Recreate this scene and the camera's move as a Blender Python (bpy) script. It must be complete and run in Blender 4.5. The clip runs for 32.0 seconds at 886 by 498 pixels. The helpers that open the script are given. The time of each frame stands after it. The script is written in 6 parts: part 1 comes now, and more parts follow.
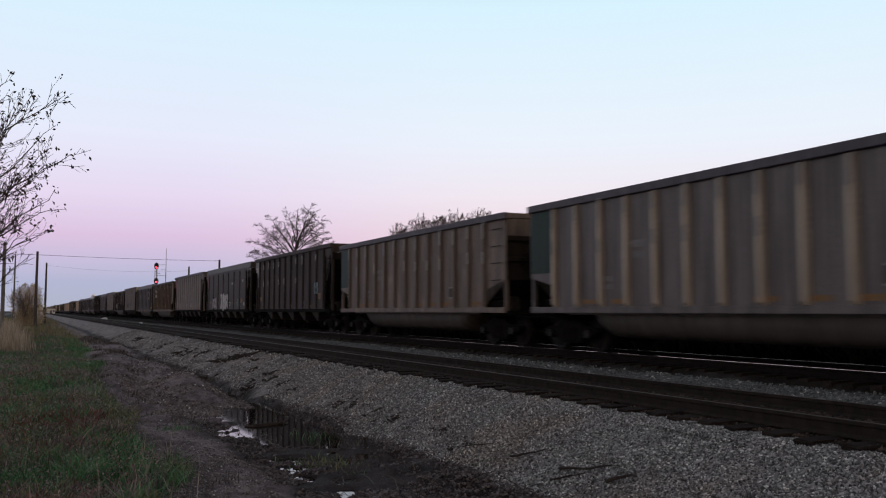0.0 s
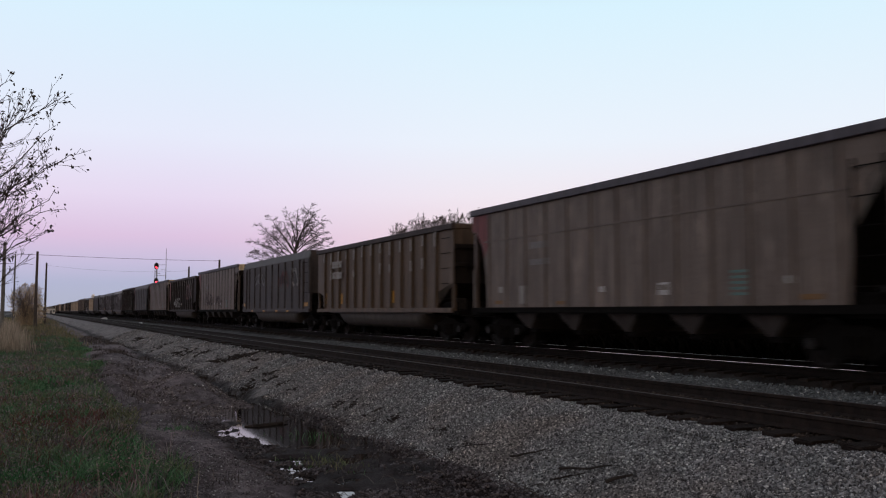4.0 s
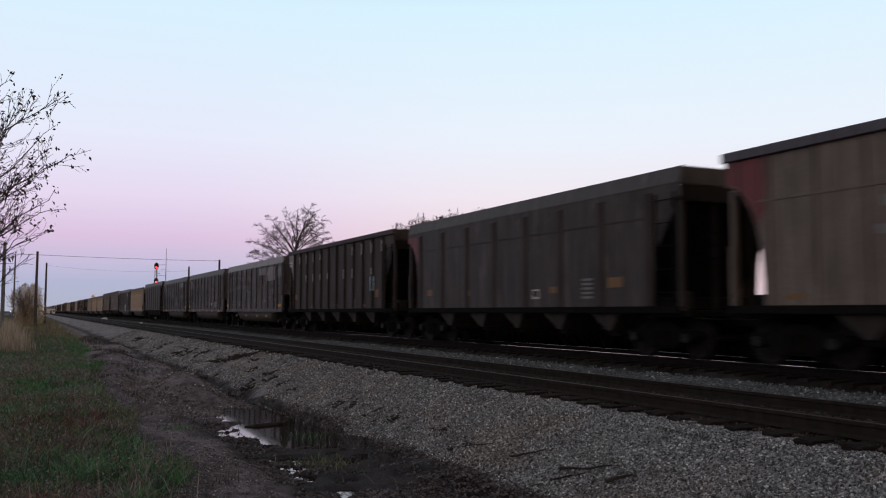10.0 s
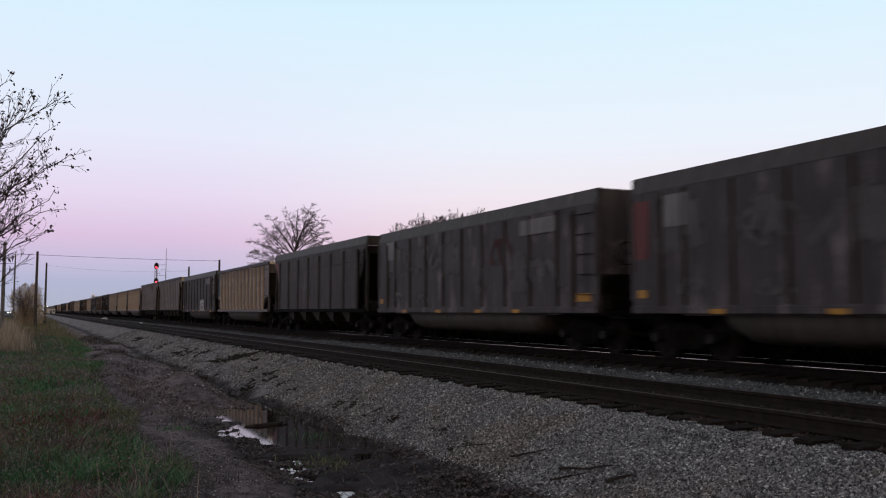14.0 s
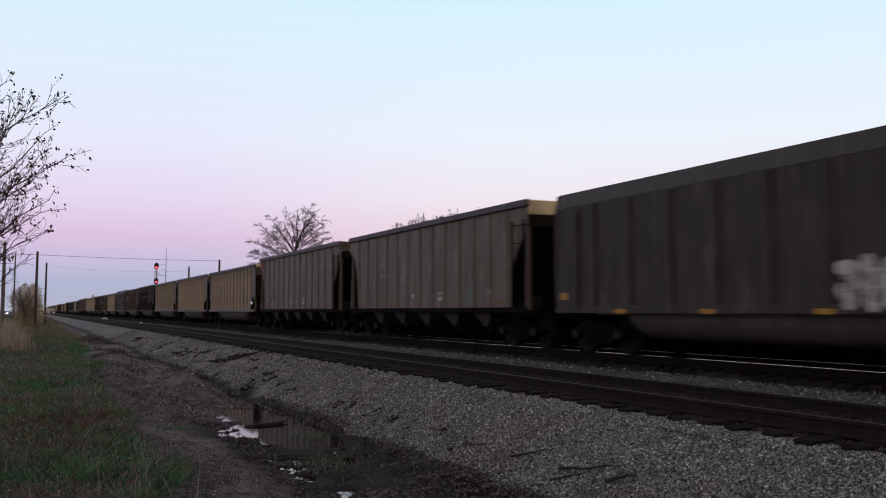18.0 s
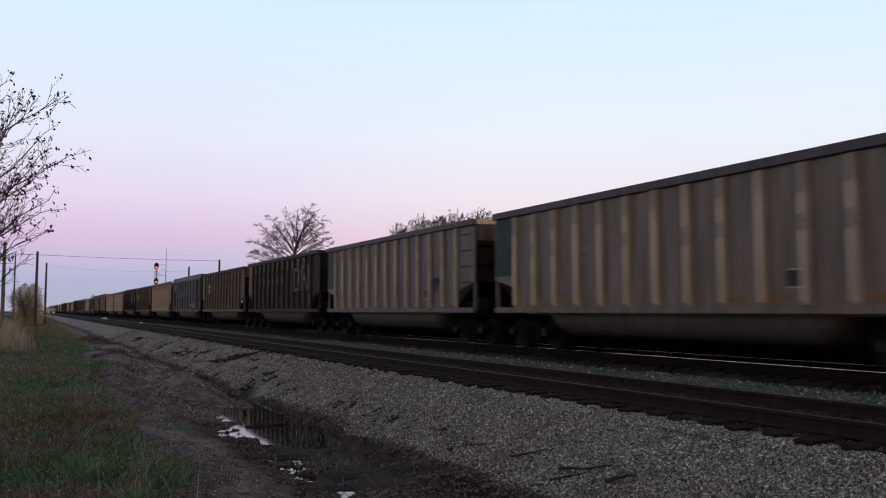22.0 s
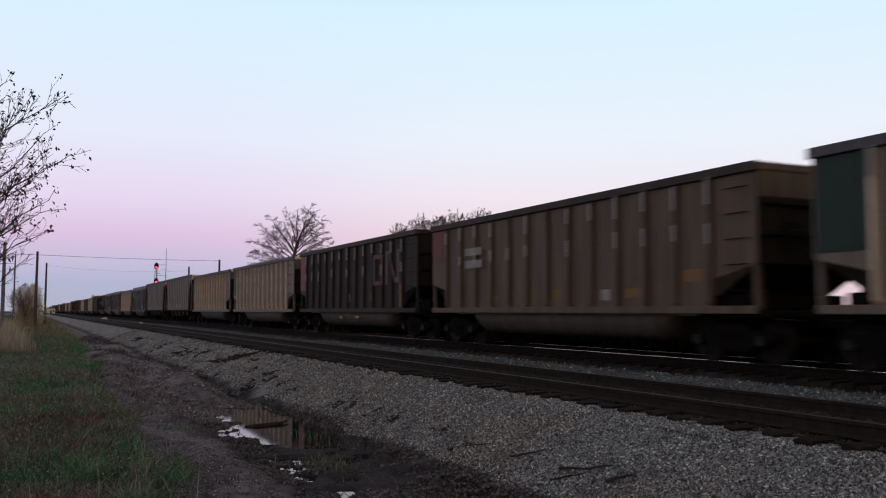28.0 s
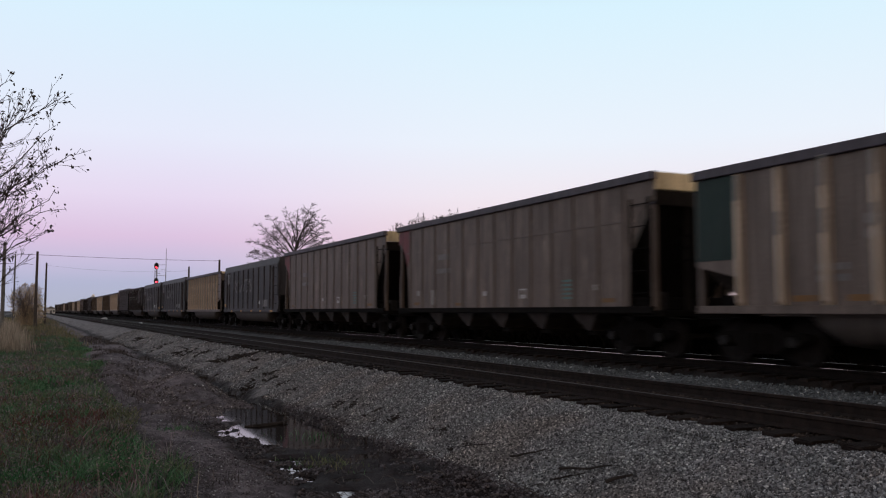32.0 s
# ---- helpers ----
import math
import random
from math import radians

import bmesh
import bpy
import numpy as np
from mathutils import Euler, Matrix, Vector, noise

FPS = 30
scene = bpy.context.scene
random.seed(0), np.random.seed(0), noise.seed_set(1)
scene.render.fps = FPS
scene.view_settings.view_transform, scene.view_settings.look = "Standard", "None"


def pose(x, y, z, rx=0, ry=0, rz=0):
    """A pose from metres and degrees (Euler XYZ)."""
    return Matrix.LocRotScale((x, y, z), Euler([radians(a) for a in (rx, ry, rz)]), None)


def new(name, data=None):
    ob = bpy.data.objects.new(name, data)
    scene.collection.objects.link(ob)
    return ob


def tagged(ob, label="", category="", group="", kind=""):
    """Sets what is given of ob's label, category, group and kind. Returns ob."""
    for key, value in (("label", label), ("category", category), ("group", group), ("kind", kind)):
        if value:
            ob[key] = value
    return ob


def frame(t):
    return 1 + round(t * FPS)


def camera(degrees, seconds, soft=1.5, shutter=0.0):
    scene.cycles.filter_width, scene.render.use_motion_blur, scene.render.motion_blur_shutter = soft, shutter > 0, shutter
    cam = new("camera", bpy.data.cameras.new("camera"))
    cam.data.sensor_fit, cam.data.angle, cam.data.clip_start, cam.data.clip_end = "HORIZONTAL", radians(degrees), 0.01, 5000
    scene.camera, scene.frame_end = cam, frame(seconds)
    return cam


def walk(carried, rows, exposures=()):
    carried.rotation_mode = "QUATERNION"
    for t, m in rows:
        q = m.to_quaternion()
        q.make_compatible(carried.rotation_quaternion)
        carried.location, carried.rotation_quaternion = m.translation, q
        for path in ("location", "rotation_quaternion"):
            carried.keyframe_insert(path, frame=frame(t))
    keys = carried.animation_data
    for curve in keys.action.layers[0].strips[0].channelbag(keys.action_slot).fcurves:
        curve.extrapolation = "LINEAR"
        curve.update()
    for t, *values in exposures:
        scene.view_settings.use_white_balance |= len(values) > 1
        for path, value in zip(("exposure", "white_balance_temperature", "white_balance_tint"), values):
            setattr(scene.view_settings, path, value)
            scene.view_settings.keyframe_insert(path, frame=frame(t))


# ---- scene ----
# ------------------------------------------------------------------ camera
# x runs across the tracks, y along them towards the far distance, z up.
EYE_Z = 1.65
cam = camera(53.572, 32.0, soft=1.1, shutter=0.5)
CAM_POSE = pose(0, 0, EYE_Z, 94.033, 0, -25.182)
walk(cam, [(0.0, CAM_POSE), (32.0, CAM_POSE)])

# ------------------------------------------------------------------ world
# Dusk after sunset: blue-grey earth shadow and pink belt opposite the sun, pale sky above,
# a warm afterglow low behind, a darker zenith.
world = bpy.data.worlds.new("dusk_sky")
scene.world = world
world.use_nodes = True


def ramp_node(nt, stops, x=0, y=0, mode="LINEAR"):
    node = nt.nodes.new("ShaderNodeValToRGB")
    node.location = (x, y)
    cr = node.color_ramp
    cr.interpolation = mode
    while len(cr.elements) > 1:
        cr.elements.remove(cr.elements[-1])
    for k, (pos, col) in enumerate(stops):
        e = cr.elements[0] if k == 0 else cr.elements.new(pos)
        e.position = pos
        e.color = (*col, 1) if len(col) == 3 else col
    return node


def build_world():
    nt = world.node_tree
    nt.nodes.clear()
    tc = nt.nodes.new("ShaderNodeTexCoord")
    sep = nt.nodes.new("ShaderNodeSeparateXYZ")
    nt.links.new(tc.outputs["Generated"], sep.inputs[0])
    belt = ramp_node(nt, [(0.0, (.44, .46, .58)), (.03, (.45, .47, .64)), (.052, (.57, .515, .71)), (.08, (.72, .55, .75)),
                          (.125, (.80, .70, .88)), (.19, (.80, .83, .97)), (.33, (.69, .88, 1.0)),
                          (.50, (.44, .47, .54)), (1.0, (.245, .245, .285))])
    pale = ramp_node(nt, [(0.0, (.78, .60, .65)), (.08, (.87, .68, .74)), (.13, (.88, .81, .88)), (.19, (.83, .89, .98)),
                          (.33, (.69, .89, 1.0)), (.50, (.44, .47, .54)), (1.0, (.245, .245, .285))])
    glow = ramp_node(nt, [(0.0, (1.25, .80, .50)), (.10, (1.15, .80, .56)), (.25, (.78, .64, .54)), (.50, (.48, .43, .42)),
                          (1.0, (.245, .245, .285))])
    for r in (belt, pale, glow):
        nt.links.new(sep.outputs["Z"], r.inputs[0])
    m1 = nt.nodes.new("ShaderNodeMapRange")
    m1.inputs["From Min"].default_value, m1.inputs["From Max"].default_value = .12, .52
    m1.interpolation_type = "SMOOTHSTEP"
    nt.links.new(sep.outputs["X"], m1.inputs["Value"])
    m2 = nt.nodes.new("ShaderNodeMapRange")
    m2.inputs["From Min"].default_value, m2.inputs["From Max"].default_value = .5, -.7
    m2.interpolation_type = "SMOOTHSTEP"
    nt.links.new(sep.outputs["Y"], m2.inputs["Value"])
    a = nt.nodes.new("ShaderNodeMix")
    a.data_type = "RGBA"
    b = nt.nodes.new("ShaderNodeMix")
    b.data_type = "RGBA"
    nt.links.new(m1.outputs[0], a.inputs[0])
    nt.links.new(belt.outputs[0], a.inputs[6])
    nt.links.new(pale.outputs[0], a.inputs[7])
    nt.links.new(m2.outputs[0], b.inputs[0])
    nt.links.new(a.outputs[2], b.inputs[6])
    nt.links.new(glow.outputs[0], b.inputs[7])
    bg = nt.nodes.new("ShaderNodeBackground")
    bg.inputs["Strength"].default_value = 1.0
    nt.links.new(b.outputs[2], bg.inputs[0])
    out = nt.nodes.new("ShaderNodeOutputWorld")
    nt.links.new(bg.outputs[0], out.inputs[0])


build_world()
scene.view_settings.exposure = 0.0

# ------------------------------------------------------------------ materials
def base_material(name, rough=.8, metal=0.0, spec=.3):
    m = bpy.data.materials.new(name)
    m.use_nodes = True
    nt = m.node_tree
    b = nt.nodes["Principled BSDF"]
    b.inputs["Roughness"].default_value = rough
    b.inputs["Metallic"].default_value = metal
    b.inputs["Specular IOR Level"].default_value = spec
    return m, nt, b


def noise_node(nt, scale, detail=4, rough=.55, stretch=None, coord="Object"):
    tc = nt.nodes.new("ShaderNodeTexCoord")
    n = nt.nodes.new("ShaderNodeTexNoise")
    n.inputs["Scale"].default_value = scale
    n.inputs["Detail"].default_value = detail
    n.inputs["Roughness"].default_value = rough
    mp = nt.nodes.new("ShaderNodeMapping")
    mp.inputs["Scale"].default_value = stretch or (1, 1, 1)
    nt.links.new(tc.outputs[coord], mp.inputs[0])
    nt.links.new(mp.outputs[0], n.inputs["Vector"])
    return n


def mix_rgb(nt, fac, a, b, mode="MIX"):
    m = nt.nodes.new("ShaderNodeMix")
    m.data_type = "RGBA"
    m.blend_type = mode
    for sock, v in ((m.inputs[0], fac), (m.inputs[6], a), (m.inputs[7], b)):
        if isinstance(v, (int, float)):
            sock.default_value = v
        elif isinstance(v, tuple):
            sock.default_value = (*v, 1)
        else:
            nt.links.new(v, sock)
    return m.outputs[2]


def bump(nt, b, height, strength=.4, dist=.01):
    n = nt.nodes.new("ShaderNodeBump")
    n.inputs["Strength"].default_value = strength
    n.inputs["Distance"].default_value = dist
    nt.links.new(height, n.inputs["Height"])
    nt.links.new(n.outputs[0], b.inputs["Normal"])


def mottled(name, dark, light, scale=6, rough=.85, metal=0.0, spec=.3, fine=40, bumps=.3, dist=.01, stretch=None, vary=.0):
    """Two-scale mottle between two colours."""
    m, nt, b = base_material(name, rough, metal, spec)
    n1 = noise_node(nt, scale, 5, .6, stretch)
    n2 = noise_node(nt, fine, 3, .6)
    r = ramp_node(nt, [(.3, dark), (.7, light)])
    nt.links.new(n1.outputs["Fac"], r.inputs[0])
    g = ramp_node(nt, [(.3, (.72, .72, .72)), (.7, (1.2, 1.2, 1.2))])
    nt.links.new(n2.outputs["Fac"], g.inputs[0])
    col = mix_rgb(nt, 1.0, r.outputs[0], g.outputs[0], "MULTIPLY")
    if vary:
        oi = nt.nodes.new("ShaderNodeObjectInfo")
        v = ramp_node(nt, [(0, (1 - vary,) * 3), (1, (1 + vary,) * 3)])
        nt.links.new(oi.outputs["Random"], v.inputs[0])
        col = mix_rgb(nt, 1.0, col, v.outputs[0], "MULTIPLY")
    nt.links.new(col, b.inputs["Base Color"])
    bump(nt, b, n2.outputs["Fac"], bumps, dist)
    return m


def car_paint(name, col, dust=(.20, .17, .15), dust_amount=.5, rough=.58, metal=0.0, high=1.25, spec=.22):
    """Weathered wagon paint: vertical rain streaks, coal dust, blotches."""
    m, nt, b = base_material(name, rough, metal, spec)
    streak = noise_node(nt, 1.0, 4, .65, (3.0, 7.0, .35))
    blotch = noise_node(nt, .8, 5, .6)
    fine = noise_node(nt, 30, 3, .6)
    r1 = ramp_node(nt, [(.32, (0, 0, 0)), (.68, (1, 1, 1))])
    nt.links.new(streak.outputs["Fac"], r1.inputs[0])
    d = tuple(c * .42 for c in col)
    c1 = mix_rgb(nt, r1.outputs[0], d, tuple(min(1, c * 1.35) for c in col))
    if high > 1.3:
        # pale smears where the soot has washed off
        sm = noise_node(nt, 1.0, 6, .68, (1.0, 2.2, .60))
        rs = ramp_node(nt, [(.55, (0, 0, 0)), (.66, (1, 1, 1))])
        nt.links.new(sm.outputs["Fac"], rs.inputs[0])
        c1 = mix_rgb(nt, rs.outputs[0], c1, tuple(c * high for c in col))
    # rust runs
    ru = noise_node(nt, 1.0, 6, .7, (2.0, 2.6, .5))
    rr = ramp_node(nt, [(.60, (0, 0, 0)), (.78, (.55, .55, .55))])
    nt.links.new(ru.outputs["Fac"], rr.inputs[0])
    c1 = mix_rgb(nt, rr.outputs[0], c1, tuple(c * k for c, k in zip(col, (1.05, .70, .55))))
    r2 = ramp_node(nt, [(.38, (0, 0, 0)), (.75, (dust_amount,) * 3)])
    nt.links.new(blotch.outputs["Fac"], r2.inputs[0])
    c2 = mix_rgb(nt, r2.outputs[0], c1, dust)
    r3 = ramp_node(nt, [(.3, (.8, .8, .8)), (.7, (1.15, 1.15, 1.15))])
    nt.links.new(fine.outputs["Fac"], r3.inputs[0])
    c3 = mix_rgb(nt, 1.0, c2, r3.outputs[0], "MULTIPLY")
    nt.links.new(c3, b.inputs["Base Color"])
    bump(nt, b, blotch.outputs["Fac"], .25, .03)
    return m


M = {}
M["tan"] = car_paint("tan_aluminium", (.142, .115, .097), (.098, .077, .064), .5, .46, .3)
M["light"] = car_paint("dusty_aluminium", (.112, .100, .096), (.078, .067, .062), .5, .46, .3)
M["taupe"] = car_paint("taupe_paint", (.140, .111, .095), (.080, .063, .054), .65, .55, 0.0, 1.6)
M["brown"] = car_paint("brown_paint", (.102, .071, .050), (.058, .043, .034), .5)
M["top_dust"] = car_paint("dusty_top_band", (.056, .049, .049), (.070, .060, .058), .4, .6, 0.0, 1.7)
M["band"] = car_paint("dusty_dark_paint", (.046, .039, .039), (.062, .051, .048), .5, .6, 0.0, 1.9, .16)
# end sheets: soot, with the shade between wagons put into the colour
M["soot_shade_end"] = car_paint("soot_shade_end_sheet", (.015, .012, .0105), (.026, .020, .017), .5, .75, 0.0, 1.25, .08)
M["dark"] = car_paint("sooty_dark_paint", (.043, .0335, .0325), (.062, .049, .046), .5, .62, 0.0, 1.25, .12)
M["washed"] = car_paint("soot_washed_paint", (.052, .045, .049), (.074, .063, .067), .5, .58, 0.0, 3.4, .18)
M["black"] = car_paint("coal_black_paint", (.0255, .0195, .0195), (.039, .030, .029), .5, .62, 0.0, 1.7, .12)
M["slate"] = car_paint("slate_blue_paint", (.047, .045, .051), (.047, .043, .044), .4, .62, 0.0, 1.7)
M["rib_tan"] = car_paint("rib_tan", (.58, .48, .38), (.36, .29, .23), .35, .5, .25)
M["rib_light"] = car_paint("rib_light", (.46, .395, .32), (.28, .235, .19), .4, .5, .25)
M["rib_dark"] = car_paint("rib_dark", (.032, .026, .026), (.049, .040, .038), .4, .62, 0.0, 1.25, .12)
M["chord"] = car_paint("top_chord_grey", (.080, .073, .088), (.054, .049, .056), .4)
M["chord_pale"] = car_paint("top_chord_pale", (.21, .205, .205), (.13, .13, .13), .5)
# pale end tops, with the glow of the sky put into the colour
M["lit_cream"] = car_paint("lit_cream_end", (.76, .63, .41), (.42, .34, .23), .4)
M["green"] = car_paint("green_end", (.011, .030, .024), (.022, .028, .026), .4)
M["red"] = car_paint("faded_red_end", (.14, .034, .036), (.08, .045, .042), .4)
M["pink"] = car_paint("pinkish_red_end", (.20, .048, .062), (.11, .055, .06), .4)
M["patch"] = car_paint("bare_patch", (.30, .29, .28), (.15, .14, .135), .5)
M["bare"] = car_paint("bare_metal_panel", (.175, .165, .168), (.095, .087, .088), .6, .58, 0.0, 1.5)
M["white"] = car_paint("white_paint_mark", (.46, .45, .45), (.20, .19, .19), .5)
M["grey_mark"] = car_paint("grey_paint_mark", (.19, .185, .19), (.08, .075, .08), .5)
M["logo_red"] = car_paint("logo_red", (.115, .038, .036), (.07, .045, .045), .6)
M["logo_white"] = car_paint("logo_faded_white", (.105, .085, .086), (.06, .045, .046), .6)
M["yellow"] = mottled("yellow_reflector", (.32, .155, .012), (.46, .23, .02), 8, .45)
M["ochre"] = car_paint("ochre_stencil", (.20, .105, .035), (.10, .075, .055), .7)
M["teal"] = car_paint("teal_stencil", (.10, .19, .18), (.10, .10, .10), .4)
M["blue_tag"] = car_paint("dark_blue_spray", (.035, .045, .11), (.06, .06, .08), .4)
M["pale_blue"] = mottled("pale_blue_placard", (.22, .33, .40), (.32, .44, .50), 5, .6)
# bearing caps, gear and wheels: shade under the wagons put into the colours
M["bearing"] = mottled("shaded_bearing_cap", (.010, .009, .009), (.024, .022, .021), 9, .6, .0, .15)
M["under"] = mottled("grimy_shaded_gear", (.0045, .0040, .0038), (.0095, .0082, .0078), 5, .9, 0, .05, 40, .4, vary=.2)
M["belly"] = car_paint("grimy_belly", (.070, .060, .054), (.036, .030, .027), .6)
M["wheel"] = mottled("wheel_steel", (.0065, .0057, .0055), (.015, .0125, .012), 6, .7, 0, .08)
M["bay"] = car_paint("hopper_bay", (.046, .039, .037), (.024, .020, .019), .6)
M["rail"] = mottled("rusty_rail", (.010, .0078, .0072), (.027, .0195, .0168), 6, .85, 0, .12, 50, .3)
# rail sides of the far track, darkened for the shade under the train
M["rail_shaded"] = mottled("shaded_rail_side", (.006, .0052, .005), (.013, .0105, .0098), 6, .9, 0, .05)
M["rail_top"] = mottled("polished_rail_head", (.45, .44, .45), (.65, .64, .66), 6, .18, 1.0, .5, 50, .02)
M["rail_dull"] = mottled("dull_rail_head", (.020, .016, .0145), (.042, .033, .029), 6, .5, 0, .25, 50, .05)
M["tie"] = mottled("creosoted_tie", (.008, .0062, .0058), (.024, .018, .0155), 5, .9, 0, .08, 30, .6, .02, (6, 1, 6), .3)
M["wood_pole"] = mottled("weathered_pole", (.045, .038, .036), (.10, .085, .078), 5, .9, stretch=(6, 6, .5))
M["metal_pole"] = mottled("galvanised_mast", (.16, .17, .17), (.26, .27, .27), 4, .5, .6)
M["signal"] = mottled("signal_black", (.010, .010, .011), (.018, .018, .020), 8, .6)
M["wire"] = mottled("dark_wire", (.02, .02, .022), (.03, .03, .03), 8, .6)
M["bark"] = mottled("bare_bark", (.040, .032, .036), (.095, .076, .080), 9, .9)
# bark for distant growth, paled in the colour for haze
M["far_bark"] = mottled("haze_pale_bark", (.080, .066, .066), (.17, .14, .135), 3, .9)
M["oak_bark"] = mottled("dark_twig_bark", (.050, .041, .042), (.115, .095, .092), 3, .9)
M["post"] = mottled("dull_grey_post", (.10, .103, .10), (.16, .16, .157), 4, .7)
M["leaf"] = mottled("dry_dark_leaf", (.022, .018, .016), (.055, .042, .034), 12, .7)
M["stick"] = mottled("dead_wood", (.014, .011, .010), (.040, .032, .028), 9, .9)
M["rubbish"] = mottled("pale_rubbish", (.5, .5, .5), (.75, .75, .74), 5, .8)
M["wall_white"] = mottled("white_cladding", (.70, .69, .70), (.85, .84, .84), 2, .8)
M["roof_grey"] = mottled("grey_roof", (.14, .14, .15), (.22, .22, .23), 2, .8)


def glow_material(name, col, strength):
    m, nt, b = base_material(name, .4)
    b.inputs["Base Color"].default_value = (*col, 1)
    b.inputs["Emission Color"].default_value = (*col, 1)
    b.inputs["Emission Strength"].default_value = strength
    return m


M["red_lamp"] = glow_material("red_signal_lens", (1.0, .03, .05), 6.5)
M["head_lamp"] = glow_material("warm_head_lamp", (1.0, .9, .75), 14.0)


def ground_material():
    m, nt, b = base_material("ground_mixed", .9, 0, .12)
    geo = nt.nodes.new("ShaderNodeNewGeometry")
    sep = nt.nodes.new("ShaderNodeSeparateXYZ")
    nt.links.new(geo.outputs["Position"], sep.inputs[0])
    big = noise_node(nt, .9, 5, .6)
    mid = noise_node(nt, 5, 5, .65)
    fine = noise_node(nt, 28, 4, .7)
    # ragged borders between the strips
    ad = nt.nodes.new("ShaderNodeMath")
    ad.operation = "MULTIPLY_ADD"
    ad.inputs[1].default_value, ad.inputs[2].default_value = 1.1, -.55
    nt.links.new(big.outputs["Fac"], ad.inputs[0])
    ad2 = nt.nodes.new("ShaderNodeMath")
    ad2.operation = "MULTIPLY_ADD"
    ad2.inputs[1].default_value = .5
    nt.links.new(mid.outputs["Fac"], ad2.inputs[0])
    nt.links.new(ad.outputs[0], ad2.inputs[2])
    sm = nt.nodes.new("ShaderNodeMath")
    sm.operation = "ADD"
    nt.links.new(sep.outputs["X"], sm.inputs[0])
    nt.links.new(ad2.outputs[0], sm.inputs[1])
    mr = nt.nodes.new("ShaderNodeMapRange")
    mr.inputs["From Min"].default_value, mr.inputs["From Max"].default_value = -10, 30
    nt.links.new(sm.outputs[0], mr.inputs["Value"])

    def p(x):
        return (x + .25 + 10) / 40
    soil, dirt, mud = (.038, .038, .037), (.152, .133, .146), (.032, .027, .029)
    # field is near black: the dark under the train put into the ground
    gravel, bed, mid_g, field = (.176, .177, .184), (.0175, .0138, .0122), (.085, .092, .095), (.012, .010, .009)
    gravel_far = (.220, .216, .222)
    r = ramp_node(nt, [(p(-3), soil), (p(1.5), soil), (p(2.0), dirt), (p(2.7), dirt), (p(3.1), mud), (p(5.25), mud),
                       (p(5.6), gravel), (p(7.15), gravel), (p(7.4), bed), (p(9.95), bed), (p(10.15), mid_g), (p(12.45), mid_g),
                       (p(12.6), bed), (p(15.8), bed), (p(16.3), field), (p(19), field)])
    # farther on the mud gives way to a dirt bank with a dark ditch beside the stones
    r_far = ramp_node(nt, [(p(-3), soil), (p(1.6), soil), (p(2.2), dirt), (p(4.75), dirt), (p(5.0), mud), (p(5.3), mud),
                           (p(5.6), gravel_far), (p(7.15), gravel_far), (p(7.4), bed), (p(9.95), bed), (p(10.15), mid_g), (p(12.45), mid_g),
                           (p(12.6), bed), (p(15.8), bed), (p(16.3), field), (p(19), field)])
    nt.links.new(mr.outputs[0], r.inputs[0])
    nt.links.new(mr.outputs[0], r_far.inputs[0])
    yy = nt.nodes.new("ShaderNodeMath")
    yy.operation = "MULTIPLY_ADD"
    yy.inputs[1].default_value = 5.0
    nt.links.new(mid.outputs["Fac"], yy.inputs[0])
    nt.links.new(sep.outputs["Y"], yy.inputs[2])
    ym = nt.nodes.new("ShaderNodeMapRange")
    ym.inputs["From Min"].default_value, ym.inputs["From Max"].default_value = 19.6, 21.6
    nt.links.new(yy.outputs[0], ym.inputs["Value"])
    strips = mix_rgb(nt, ym.outputs[0], r.outputs[0], r_far.outputs[0])
    g = ramp_node(nt, [(.25, (.55, .55, .55)), (.75, (1.4, 1.38, 1.35))])
    nt.links.new(fine.outputs["Fac"], g.inputs[0])
    c = mix_rgb(nt, 1.0, strips, g.outputs[0], "MULTIPLY")
    g2 = ramp_node(nt, [(.32, (.58, .56, .56)), (.68, (1.25, 1.23, 1.20))])
    nt.links.new(mid.outputs["Fac"], g2.inputs[0])
    c = mix_rgb(nt, 1.0, c, g2.outputs[0], "MULTIPLY")
    pat = noise_node(nt, 1.3, 6, .68, (1.4, .7, 1))
    g3 = ramp_node(nt, [(.40, (.48, .46, .46)), (.53, (1.0, 1.0, 1.0)), (.70, (1.18, 1.15, 1.12))])
    nt.links.new(pat.outputs["Fac"], g3.inputs[0])
    c = mix_rgb(nt, 1.0, c, g3.outputs[0], "MULTIPLY")
    nt.links.new(c, b.inputs["Base Color"])
    rr = ramp_node(nt, [(p(2.9), (.92,) * 3), (p(3.2), (.82,) * 3), (p(5.2), (.82,) * 3), (p(5.5), (.92,) * 3)])
    nt.links.new(mr.outputs[0], rr.inputs[0])
    nt.links.new(rr.outputs[0], b.inputs["Roughness"])
    bump(nt, b, fine.outputs["Fac"], .8, .04)
    return m


